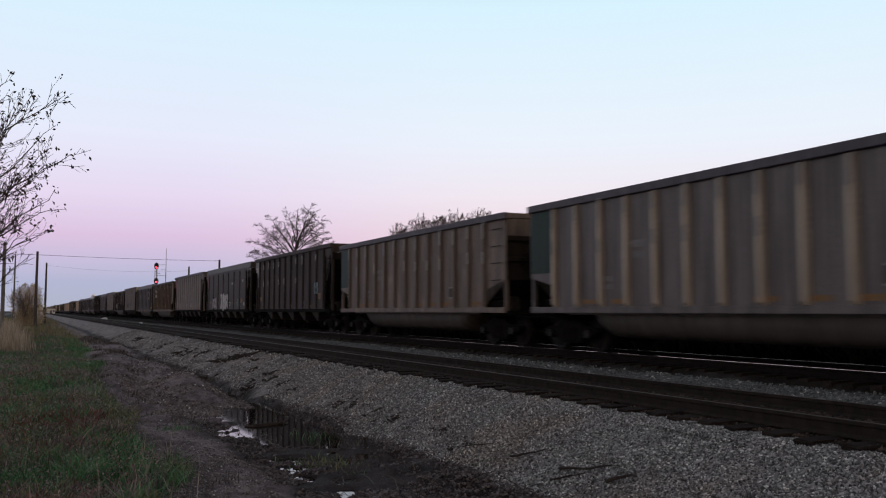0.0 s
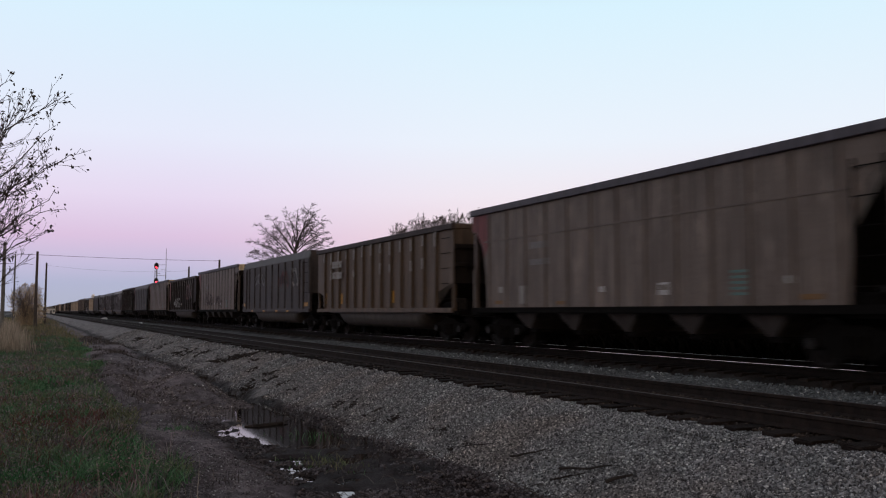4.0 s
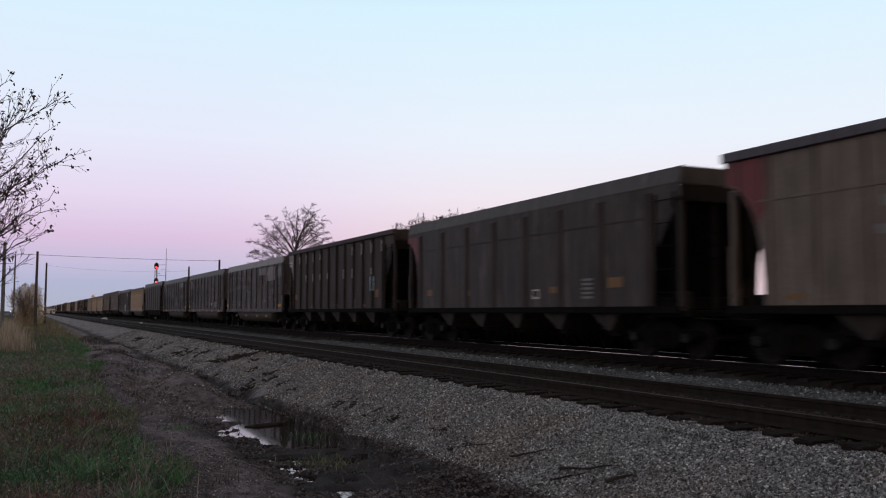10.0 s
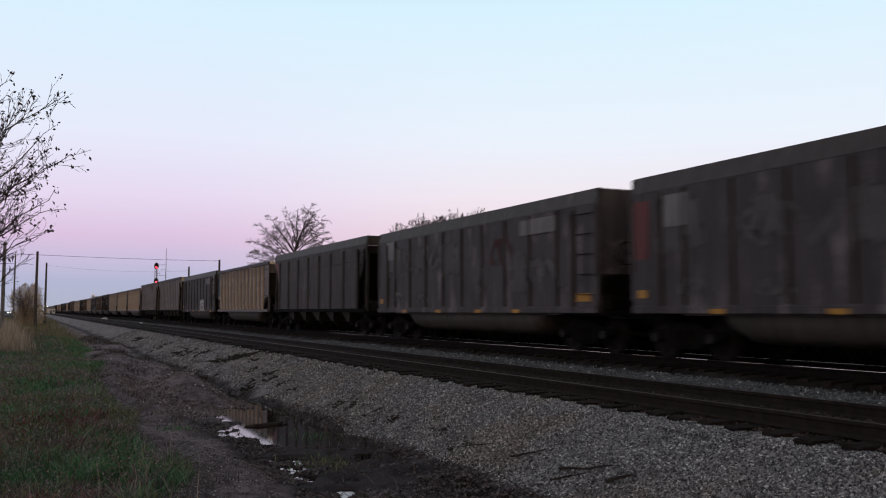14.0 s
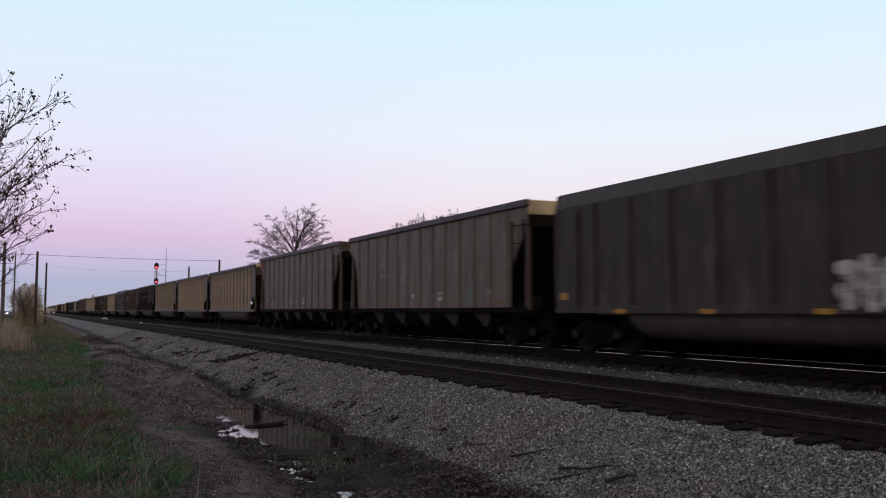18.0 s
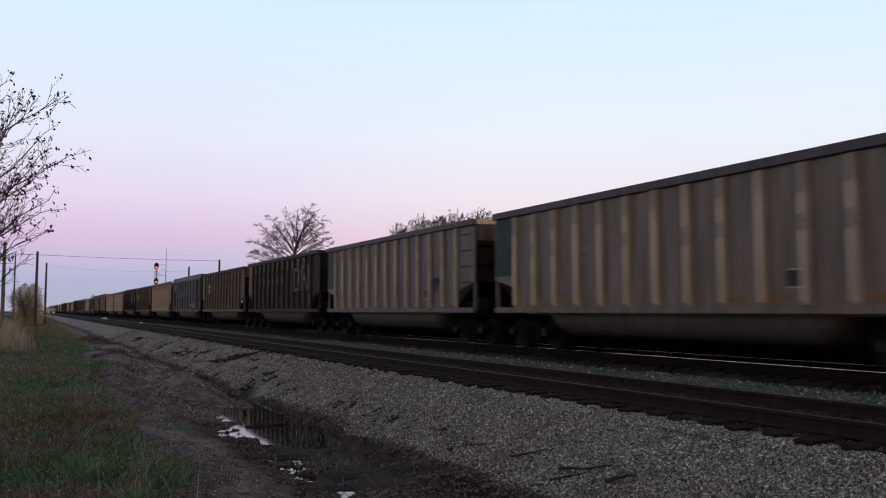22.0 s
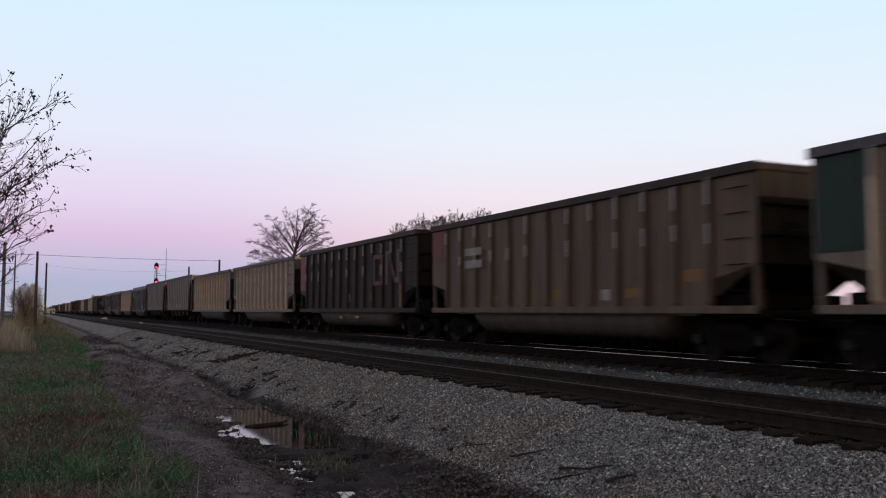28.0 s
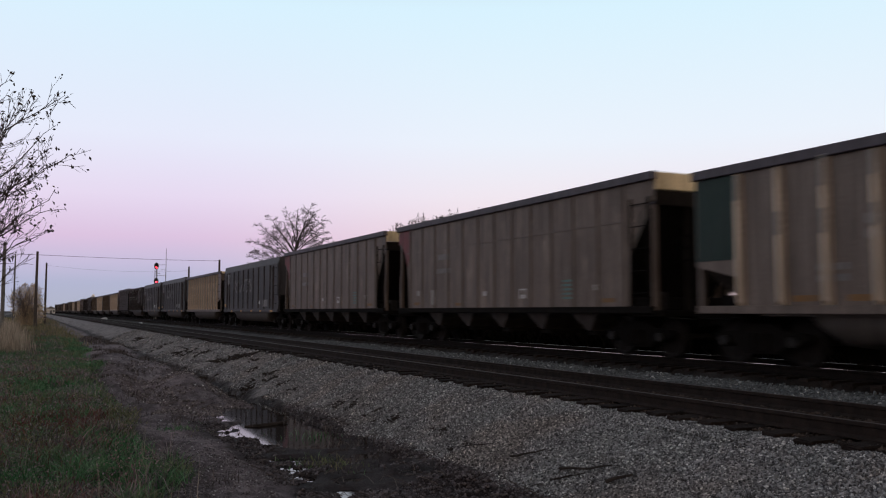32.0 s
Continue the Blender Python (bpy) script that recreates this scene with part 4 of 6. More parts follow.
def build_wagon(i, kind, colour, far_end, extra):
    base = "coal_hopper" if "hopper" in kind else "coal_gondola"
    car = thing(base, pose(FAR_C, wagon_y(i), FAR_TOP), f"{LOOKS[colour]} {KINDS[kind]}", "railway wagon", "wagons of the coal train")
    body = M["washed" if i in (12, 13, 14) else "band" if colour == "dark" and kind in ("smooth", "wide_hopper") else colour]
    end = M[far_end] if far_end else None
    if kind == "gon":
        rib = {"light": M["rib_light"], "tan": M["rib_tan"]}.get(colour, M["rib_dark"] if colour == "black" else body)
        gondola(car, body, rib, M["dark"] if colour in ("black", "brown") else M["chord"], end, top=3.95 if colour == "black" else 3.90, patches=i < 40, seed=i)
    elif kind == "smooth":
        smooth_gondola(car, body, M["chord_pale"] if extra == "pale" else M["slate"] if colour == "slate" else M["top_dust"], i, low=extra == "pale")
        if end is not None:
            stick_on(car, "end_panel", end, 7.05, 2.85, .6, 1.3)
    elif kind == "hopper":
        hopper(car, body, body, M["chord"], end, M["lit_cream"] if i in (7, 9, 18, 31, 32) else M["taupe"], seed=i)
    elif kind == "rib_hopper":
        hopper(car, body, M["rib_dark"], M["dark"], end, body, ribs=12, rib_w=.14, rib_d=.08, patches=True, seed=i)
    else:
        hopper(car, body, M["dark"], M["top_dust"], end, body, ribs=8, rib_w=.30, rib_d=.05, lean=True, seed=i)
    for y in (-6.17, 6.17):
        build_truck(car, y)
    def put(name, mat, *rows, proud=.008, off=.0):
        for y, z, w, h in rows:
            stick_on(car, name, M[mat], y, z, w, h, proud, off)

    def bars(y, z, mat="teal"):
        put("stencil_bar", mat, *[(y, z - .22 + .11 * k, .46, .055) for k in range(5)])
    if extra == "stencil" and i < 40:
        put("stencil", "ochre", *[(y, 1.27, .60, .11) for y in (-5.6, -3.4, -2.3, -1.1, 3.4, 4.6)])
        lettering(car, 2.9, 2.5, 2, .8, .16, M["grey_mark"], i)
        lettering(car, 4.0, 1.75, 2, .6, .12, M["grey_mark"], i + 50)
        put("data_plate", "dark", (-3.85, 1.64, .40, .28))
        put("plate_edge", "patch", (-3.85, 1.47, .40, .03), (-3.85, 1.80, .40, .03))
        if i in (20, 22):
            scrawl(car, -4.75, 1.5, .8, .7, 2, M["blue_tag"], i)
    if extra == "marks" and i < 40:
        put("mark", "white", (.60, 1.57, .20, .13), (-1.68, 1.53, .34, .27), (-5.2, 1.62, .2, .14))
        put("mark", "taupe", (-1.68, 1.56, .24, .12), proud=.004, off=.008)
        bars(-3.95, 1.60)
        lettering(car, 3.5, 2.75, 1, .9, .18, M["grey_mark"], i)
        lettering(car, 3.5, 2.30, 1, 1.0, .16, M["grey_mark"], i + 7)
        put("stencil", "ochre", (-5.7, 1.30, .5, .10), (2.4, 1.26, .4, .09), (5.7, 1.30, .45, .10))
        if i % 3 == 1:
            put("mark", "patch", (5.6, 1.66, .22, .18), (4.3, 1.5, .35, .5))
    if extra == "placard":
        put("placard", "pale_blue", (-5.1, 2.15, .44, .58), off=.02)
        put("stencil", "ochre", (3.1, 1.25, .45, .11), (-.5, 1.29, .45, .11), (-4.05, 1.27, .45, .12), (6.0, 1.75, .4, .25), (-5.6, 1.75, .35, .3))
        put("mark", "grey_mark", (-2.82, 1.36, .42, .34))
        put("mark", "dark", (-2.82, 1.36, .32, .22), proud=.004, off=.008)
        put("mark", "white", (7.0, 3.55, .5, .09), (7.0, 3.4, .5, .09), off=.012)
    if extra == "grid":
        bars(-3.95, 1.6, "grey_mark")
        put("mark", "white", (-1.5, 1.5, .36, .26))
        put("mark", "dark", (-1.5, 1.51, .26, .16), proud=.004, off=.008)
        put("stencil", "ochre", (5.45, 1.66, .40, .2), (2.65, 1.60, .4, .16), (-2.45, 1.60, .42, .16), (-5.1, 1.72, .56, .24))
    if extra == "white_tag" and kind == "wide_hopper":
        bubble_tag(car, .2, 1.13, 2.7, 1.15, 4, M["white"], M["grey_mark"], 5, .05)
        bubble_tag(car, 3.75, 1.15, 1.6, .85, 3, M["patch"], M["dark"], 6, .05)
        put("stencil", "ochre", (5.45, 1.66, .40, .2), (2.65, 1.60, .3, .16), (-2.45, 1.60, .42, .16), (-5.1, 1.72, .56, .24))
        put("mark", "white", (-1.5, 1.53, .34, .26))
        put("mark", "dark", (-1.5, 1.54, .24, .16), proud=.004, off=.008)
        bars(-3.95, 1.6)
        put("mark", "patch", (-5.9, 1.5, .6, .2), (-5.4, 3.0, .3, .15), (-2.2, 2.9, .4, .12), (4.6, 3.1, .2, .12))
    if extra == "white_tag" and kind == "smooth":
        bubble_tag(car, -2.4, 1.0, 1.9, .95, 4, M["white"], M["dark"], 8, .06)
        put("bare_panel", "bare", (-4.7, 3.32, 1.9, .44), off=.03)
        put("bare_panel", "bare", *[(-6.85, 2.45 + .36 * k, .7, .26) for k in range(4)])
    if extra == "red_tag":
        scrawl(car, -2.4, 2.25, 2.3, 1.0, 4, M["logo_red"], 9, bold=1.1)
        scrawl(car, -4.7, 2.3, 1.3, 1.0, 2, M["patch"], 10)
        scrawl(car, 3.0, 2.5, 2.8, .8, 3, M["grey_mark"], 14)
    if extra == "pale":
        put("bare_panel", "bare", (-2.9, 3.35, 1.7, .4), (-4.95, 3.16, 1.9, .78), (-6.9, 3.2, .75, .6), off=.03)
    if extra == "panel":
        put("bare_panel", "bare", (-4.7, 3.35, 1.9, .42), off=.03)
        put("bare_panel", "grey_mark", (6.0, 3.3, .8, .7), off=.03)
    if kind == "smooth" and i in (12, 13, 14):
        # washed-out smears of old spray paint
        for y, z, w, h, k in ((5.75, 2.3, 1.2, 1.1, 5), (3.3, 2.45, .7, .8, 3), (5.3, 1.38, .9, .35, 3), (3.1, 1.35, .9, .3, 3), (.8, 2.2, 1.3, 1.0, 4), (-1.4, 1.5, .8, .9, 3), (-3.6, 1.5, .5, 1.3, 3)):
            scrawl(car, y, z, w, h, k, M["grey_mark"], i + int(y * 7) + 90, bold=1.9)
    if extra in ("pale", "panel"):
        scrawl(car, 2.5, 2.4, 4.6, .9, 6, M["grey_mark"], i, bold=1.3)
        scrawl(car, -2.6, 2.3, 1.4, .9, 3, M["logo_red"], i + 3)
        scrawl(car, -5.0, 1.6, 1.6, .9, 2, M["grey_mark"], i + 8)
    if extra == "plain" and kind == "smooth" and i < 40:
        scrawl(car, 1.5, 2.2, 5.0, .9, 6, M["grey_mark"], i + 31)
        put("bare_panel", "grey_mark", (5.8, 3.2, .8, .7), (-4.6, 1.5, 1.1, .4), off=.03)
        put("mark", "white", (-3.2, 1.55, .3, .2), off=.03)
    if extra == "dark_tag":
        scrawl(car, 2.95, 1.45, 3.0, .95, 4, M["black"], 12, bold=1.2)
        scrawl(car, -.95, 1.25, 2.3, .85, 3, M["black"], 13, bold=1.2)
        bars(-3.83, 1.57)
        put("mark", "white", (.67, 1.59, .2, .13), (-1.7, 1.5, .34, .2))
        lettering(car, 3.6, 2.75, 1, .9, .18, M["grey_mark"], 3)
    if "emblem" in extra:
        emblem(car, -4.5, 2.05, M["logo_red"] if i in (8, 28) else M["logo_white"], M["logo_white"], 1.2)
        put("reflector", "yellow" if i == 28 else "ochre", (-5.92, 1.68, .2, .95) if i == 28 else (-5.75, 1.62, .2, .5))
        if i == 28:
            put("reflector", "yellow", (1.21, .77, .42, .10), (-.89, .79, .42, .10), off=-.09)
        put("stencil", "ochre", (-.15, 1.60, .18, .34), (-2.8, 1.60, .2, .34))
    if "words" in extra:
        words(car, "NFG", 1.75, 1.34, 1.25, M["white"], off=.09, label="large white sprayed capitals")
        put("graffiti_dot", "white", (3.77, 1.72, .26, .34), proud=.004, off=.088)
        put("graffiti_dash", "white", (-.45, 1.66, .42, .09), proud=.004, off=.088)
    if extra == "yellow":
        lettering(car, 4.3, 2.95, 2, 1.3, .30, M["patch"], 21, off=.09)
        put("reflector", "yellow", (6.1, 1.62, .2, .46), (3.85, 1.58, .2, .46), (1.1, 1.58, .2, .46), (-2.2, 1.58, .2, .46))
    if extra == "letters":
        lettering(car, 4.25, 2.75, 2, 1.2, .24, M["patch"], i, off=.09)
        put("mark", "patch", (-2.55, 1.43, .34, .26))
        put("stencil", "ochre", (-5.65, 1.78, .6, .26), (-.45, 1.47, .4, .24), (-3.6, 1.46, .6, .2), (3.0, 1.4, .4, .2))
    return car


for i, row in enumerate(ORDER):
    TRAIN.append(build_wagon(i, *row))


def build_locomotive(i):
    """The pusher at the tail: hood, cab, roof and lit head lamp."""
    loco = thing("locomotive", pose(FAR_C, wagon_y(i) + 3, FAR_TOP), "dark distant pusher locomotive with lit head lamp", "locomotive")
    part("frame", box_bm(-1.5, 1.5, -10, 10, .9, 1.4, .04), M["under"], loco)
    part("long_hood", box_bm(-1.0, 1.0, -4.5, 9.6, 1.4, 4.4, .15), M["brown"], loco)
    part("cab", box_bm(-1.5, 1.5, -7.6, -4.5, 1.4, 4.5, .15), M["brown"], loco)
    part("nose", box_bm(-.8, .8, -9.4, -7.6, 1.4, 3.0, .2), M["brown"], loco)
    for x in (-.2, .2):
        lamp = part("head_lamp", add_tube(bmesh.new(), [(x - .75, -7.7, 4.1), (x - .75, -7.58, 4.1)], [.16, .16], 10), M["head_lamp"], loco, "lit head lamp")
    for y in (-6.5, 6.5):
        build_truck(loco, y)
    return loco


TRAIN.append(build_locomotive(len(ORDER)))

# ------------------------------------------------------------------ stones and grass
def stone_mesh(name, x, y, z, size):
    """Many angular stones in one mesh."""
    n = len(x)
    r = np.random.default_rng(len(name) + n)
    cube = np.array([(-1, -1, -1), (1, -1, -1), (1, 1, -1), (-1, 1, -1), (-1, -1, 1), (1, -1, 1), (1, 1, 1), (-1, 1, 1)], float) * .5
    v = cube[None] * r.uniform(.55, 1.25, (n, 1, 3)) + r.uniform(-.22, .22, (n, 8, 3))
    q = r.normal(size=(n, 4))
    q /= np.linalg.norm(q, axis=1)[:, None]
    w, a, b, c = q.T
    R = np.stack([1 - 2 * (b * b + c * c), 2 * (a * b - c * w), 2 * (a * c + b * w), 2 * (a * b + c * w), 1 - 2 * (a * a + c * c), 2 * (b * c - a * w),
                  2 * (a * c - b * w), 2 * (b * c + a * w), 1 - 2 * (a * a + b * b)], -1).reshape(n, 3, 3)
    v = np.einsum("nij,nkj->nki", R, v) * size[:, None, None]
    v += np.stack([x, y, z], -1)[:, None]
    quad = np.array([(0, 3, 2, 1), (4, 5, 6, 7), (0, 1, 5, 4), (1, 2, 6, 5), (2, 3, 7, 6), (3, 0, 4, 7)])
    f = (quad[None] + 8 * np.arange(n)[:, None, None]).reshape(-1, 4)
    return mesh_from_arrays(name, v.reshape(-1, 3), f)


def strew(boxes, smin, smax, edge=None):
    xs, ys, ss = [], [], []
    for x0, x1, y0, y1, dens in boxes:
        n = int((x1 - x0) * (y1 - y0) * dens)
        xs.append(rng.uniform(x0, x1, n))
        ys.append(rng.uniform(y0, y1, n))
        ss.append(rng.uniform(smin, smax, n) * (1 + .012 * max(0, (y0 + y1) / 2 - 15)))
    x, y, s = map(np.concatenate, (xs, ys, ss))
    if edge is not None:
        keep = edge(x, y)
        x, y, s = x[keep], y[keep], s[keep]
    return x, y, ground_z(x, y) + s * rng.uniform(-.10, .28, len(s)), s


def build_stones():
    ragged = lambda x, y: (x > 5.34 + .22 * wave_noise(x, y, 3, 1.3) + .30 * wave_noise(x, y, 21, 2.4)) & (x < 7.50 - .09 * np.cos((y - 3.2) / TIE * 6.2832) + .05 * wave_noise(x, y, 22, 6.0))
    x, y, z, s = strew([(5.2, 7.6, 4.2, 10, 4800), (5.2, 7.6, 10, 16, 3300), (5.0, 7.6, 16, 28, 950), (5.0, 7.6, 28, 70, 150)], .010, .0255, ragged)
    ob = link_mesh("ballast_stones", stone_mesh("ballast_stones", x, y, z, s), M["stones"])
    tagged(ob, "loose grey crushed stone on the ballast shoulder", "gravel", kind="stuff")
    x, y, z, s = strew([(9.95, 12.6, 6, 16, 900), (9.95, 12.6, 16, 40, 260)], .02, .045)
    ob = link_mesh("middle_stones", stone_mesh("middle_stones", x, y, z, s), M["stones_cool"])
    tagged(ob, "bluish grey stone between the two tracks", "gravel", kind="stuff")
    x, y, z, s = strew([(1.4, 3.4, 6, 14, 900), (1.8, 4.6, 14, 30, 160)], .007, .024, lambda x, y: (wave_noise(x, y, 23, 2.0) > -.4) & ((x < 2.9) | (y > 18.5)))
    ob = link_mesh("path_pebbles", stone_mesh("path_pebbles", x, y, z - s * .1, s * .85), M["dirt_stone"])
    tagged(ob, "small pebbles in the dirt of the verge", "gravel", kind="stuff")
    x, y, z, s = strew([(2.9, 5.45, 7.0, 13.2, 1500), (3.0, 3.5, 13, 18, 420), (4.7, 5.55, 13, 20, 600), (3.4, 4.8, 12.4, 16.5, 900), (4.6, 5.4, 20, 40, 30)], .007, .026, lambda x, y: (wave_noise(x, y, 24, 1.6) > -.35) & (ground_z(x, y) > WATER_Z + .004))
    ob = link_mesh("mud_clods", stone_mesh("mud_clods", x, y, z + s * .25, s * 1.2), M["clod"])
    tagged(ob, "wet dark clods of churned mud", "mud", kind="stuff")
    x, y, z, s = strew([(3.0, 5.3, 7.0, 13, 90), (4.8, 5.5, 13, 21, 50), (2.9, 3.5, 12, 18, 30)], .02, .046, lambda x, y: (wave_noise(x, y, 26, 1.4) > .05) & (ground_z(x, y) > WATER_Z + .020))
    ob = link_mesh("mud_lumps", stone_mesh("mud_lumps", x, y, z - s * .25, s), M["clod"])
    tagged(ob, "dark lumps of churned mud", "mud", kind="stuff")
    x, y, z, s = strew([(2.2, 4.9, 19, 28, 190), (2.0, 4.9, 28, 40, 40)], .012, .040, lambda x, y: wave_noise(x, y, 25, 2.2) > -.25)
    ob = link_mesh("mound_pebbles", stone_mesh("mound_pebbles", x, y, z, s), M["mound_stone"])
    tagged(ob, "brown pebbles and lumps on the dirt mounds", "gravel", kind="stuff")
    x, y, z, s = strew([(7.62, 9.9, 4, 16, 700), (7.62, 9.9, 16, 40, 210)], .02, .05)
    ob = link_mesh("fouled_ballast", stone_mesh("fouled_ballast", x, y, z, s), M["tie_dirt"])
    tagged(ob, "dark oily ballast stones between the ties", "gravel", kind="stuff")


M["clod"] = island_material("wet_mud_clods", [(0, (.016, .0135, .0145)), (.55, (.060, .051, .056)), (.93, (.13, .115, .121)), (1, (.15, .135, .135))], .75, .25)
M["dirt_stone"] = island_material("dusty_pebbles", [(0, (.050, .044, .047)), (.5, (.115, .103, .108)), (.93, (.20, .185, .19)), (1, (.46, .45, .45))])
M["mound_stone"] = island_material("brown_pebbles", [(0, (.045, .038, .038)), (.5, (.120, .103, .101)), (.95, (.21, .185, .18)), (1, (.50, .48, .46))])
M["tie_dirt"] = island_material("oily_ballast", [(0, (.010, .0075, .0065)), (.6, (.034, .025, .021)), (1, (.085, .066, .055))])
build_stones()


def blade_mesh(name, x, y, z, h, w, lean, seed):
    """Bent grass blades, two quads each."""
    r = np.random.default_rng(seed)
    n = len(x)
    a = r.uniform(0, 6.283, n)
    side = np.stack([np.cos(a), np.sin(a), np.zeros(n)], -1)
    bend = np.stack([-np.sin(a), np.cos(a), np.zeros(n)], -1) * (lean * r.uniform(.3, 1.3, n))[:, None]
    base = np.stack([x, y, z - .02], -1)
    up = np.array([0, 0, 1.0])
    p0, p1, p2 = base, base + up * (h * .6)[:, None] + bend * (h * .25)[:, None], base + up * (h * .95)[:, None] + bend * (h * .75)[:, None]
    ww = (w / 2)[:, None]
    v = np.stack([p0 - side * ww, p0 + side * ww, p1 - side * ww * .8, p1 + side * ww * .8, p2 - side * ww * .12, p2 + side * ww * .12], 1)
    q = np.array([(0, 1, 3, 2), (2, 3, 5, 4)])
    f = (q[None] + 6 * np.arange(n)[:, None, None]).reshape(-1, 4)
    return mesh_from_arrays(name, v.reshape(-1, 3), f)


def leaflets(name, x, y, z, size, seed):
    """Small bent leaves at any tilt."""
    r = np.random.default_rng(seed)
    k = len(x)
    u = r.normal(size=(k, 3))
    u /= np.linalg.norm(u, axis=1)[:, None]
    w = np.cross(u, r.normal(size=(k, 3)))
    w /= np.linalg.norm(w, axis=1)[:, None]
    c, s = np.stack([x, y, z], -1), size[:, None]
    v = np.stack([c - u * s * .6, c + w * s * .28, c + u * s * .6, c - w * s * .28], 1)
    return mesh_from_arrays(name, v.reshape(-1, 3), np.arange(4 * k).reshape(-1, 4))


def clumps(n, x0, x1, y0, y1, spread, per, accept, power=1.6):
    """Clump centres thinning with distance, and blades round each."""
    cx = rng.uniform(x0, x1, n)
    cy = y0 + (y1 - y0) * rng.uniform(0, 1, n) ** power
    ok = accept(cx, cy)
    cx, cy = cx[ok], cy[ok]
    x = np.repeat(cx, per) + rng.normal(0, spread, len(cx) * per)
    y = np.repeat(cy, per) + rng.normal(0, spread, len(cx) * per)
    s = np.repeat(rng.uniform(.45, 1.35, len(cx)) * (1 + .5 * wave_noise(cx, cy, 41, 1.9)), per)
    return x, y, s


def verge(x, y):
    """The ragged edge of the grass towards the dirt track."""
    edge = np.interp(y, [5, 10, 18, 26, 36, 60, 95, 200], [1.35, 1.55, 1.80, 1.95, 2.35, 3.0, 3.7, 4.3])
    return x < edge - .05 + .60 * wave_noise(x, y, 31, 1.3) + .40 * wave_noise(x, y, 35, 4.0)


def build_grass():
    green = lambda x, y: verge(x, y) & ((wave_noise(x, y, 32, .8) > .02) | (x > np.interp(y, [5, 20, 40], [.75, 1.1, 1.4])) | (y > 24))
    dry = lambda x, y: verge(x, y) & (wave_noise(x, y, 33, .9) > -.22) & (x < np.interp(y, [5, 20, 40], [.95, 1.3, 1.9]))
    red = lambda x, y: verge(x, y) & (wave_noise(x, y, 34, .7) > .05) & (x < 1.3)
    x, y, s = clumps(15000, -5.5, 4.5, 5.5, 75, .09, 14, green)
    far = 1 + np.clip(y - 15, 0, 60) / 28
    ob = link_mesh("grass", blade_mesh("grass", x, y, ground_z(x, y), s * rng.uniform(.06, .20, len(x)), .015 * far, 1.9 * np.ones(len(x)), 1), M["grass_green"])
    tagged(ob, "short green grass on the verge", "grass", kind="stuff")
    x, y, s = clumps(9500, -5.5, 4.5, 5.5, 90, .09, 12, dry)
    far = 1 + np.clip(y - 15, 0, 60) / 28
    ob = link_mesh("dry_weeds", blade_mesh("dry_weeds", x, y, ground_z(x, y), s * rng.uniform(.06, .22, len(x)), .014 * far, 1.9 * np.ones(len(x)), 2), M["grass_dry"])
    tagged(ob, "withered brown weeds among the grass", "weeds", kind="stuff")
    x, y, s = clumps(2600, -7, 1.6, 6, 34, .08, 11, red)
    x2, y2, s2 = clumps(900, -1.6, 1.3, 15.5, 21.5, .10, 12, lambda x, y: verge(x, y) & (wave_noise(x, y, 43, 1.5) > .02), 1.0)
    x, y, s = np.concatenate([x, x2]), np.concatenate([y, y2]), np.concatenate([s, s2])
    far = 1 + np.clip(y - 15, 0, 60) / 28
    ob = link_mesh("red_weeds", blade_mesh("red_weeds", x, y, ground_z(x, y), s * rng.uniform(.08, .26, len(x)), .012 * far, 1.6 * np.ones(len(x)), 3), M["grass_red"])
    tagged(ob, "reddish autumn weeds on the verge", "weeds", kind="stuff")
    x, y, s = clumps(3000, -14, 5, 60, 260, .5, 14, lambda x, y: verge(x, y) & (wave_noise(x, y, 36, .25) > -.2), 1.4)
    ob = link_mesh("far_grass", blade_mesh("far_grass", x, y, ground_z(x, y), s * rng.uniform(.12, .45, len(x)), .045 * np.ones(len(x)), .8 * np.ones(len(x)), 6), M["grass_far"])
    tagged(ob, "greenish brown grass farther along the verge", "grass", kind="stuff")
    x, y, s = clumps(260, -4, 2.0, 5.5, 40, .16, 5, lambda x, y: verge(x, y) & (wave_noise(x, y, 37, 1.2) > .0))
    far = 1 + np.clip(y - 15, 0, 60) / 28
    ob = link_mesh("seed_stalks", blade_mesh("seed_stalks", x, y, ground_z(x, y), s * rng.uniform(.25, .62, len(x)), .005 * far, .5 * np.ones(len(x)), 7), M["grass_pale"])
    tagged(ob, "thin pale dead stalks standing in the grass", "weeds", kind="stuff")
    # coarse clumps that stand out of the turf
    for name, lab, mat, n, seed in (("weed_clumps", "coarse green weed clumps standing in the turf", "grass_green", 420, 61), ("withered_clumps", "withered grey-brown weed clumps in the turf", "grass_dry", 300, 62)):
        x, y, s = clumps(n, -4.5, 2.2, 6, 40, .11, 46, lambda x, y: verge(x + .1, y) & (wave_noise(x, y, seed, 1.3) > -.1), 1.5)
        far = 1 + np.clip(y - 15, 0, 60) / 28
        ob = link_mesh(name, blade_mesh(name, x, y, ground_z(x, y), s * rng.uniform(.08, .28, len(x)), .017 * far, 1.8 * np.ones(len(x)), seed), M[mat])
        tagged(ob, lab, "weeds", kind="stuff")
    # small weed leaves lying among the blades
    for name, lab, mat, k, seed, dens in (("green_leaves", "small green weed leaves low in the grass", "grass_green", 52000, 51, .0), ("brown_leaves", "small withered leaves low in the grass", "grass_dry", 60000, 52, -.2)):
        x, y = rng.uniform(-4.5, 2.4, k), 5.5 + 34 * rng.uniform(0, 1, k) ** 1.7
        ok = verge(x, y) & (wave_noise(x, y, seed, 1.1) > dens)
        x, y = x[ok], y[ok]
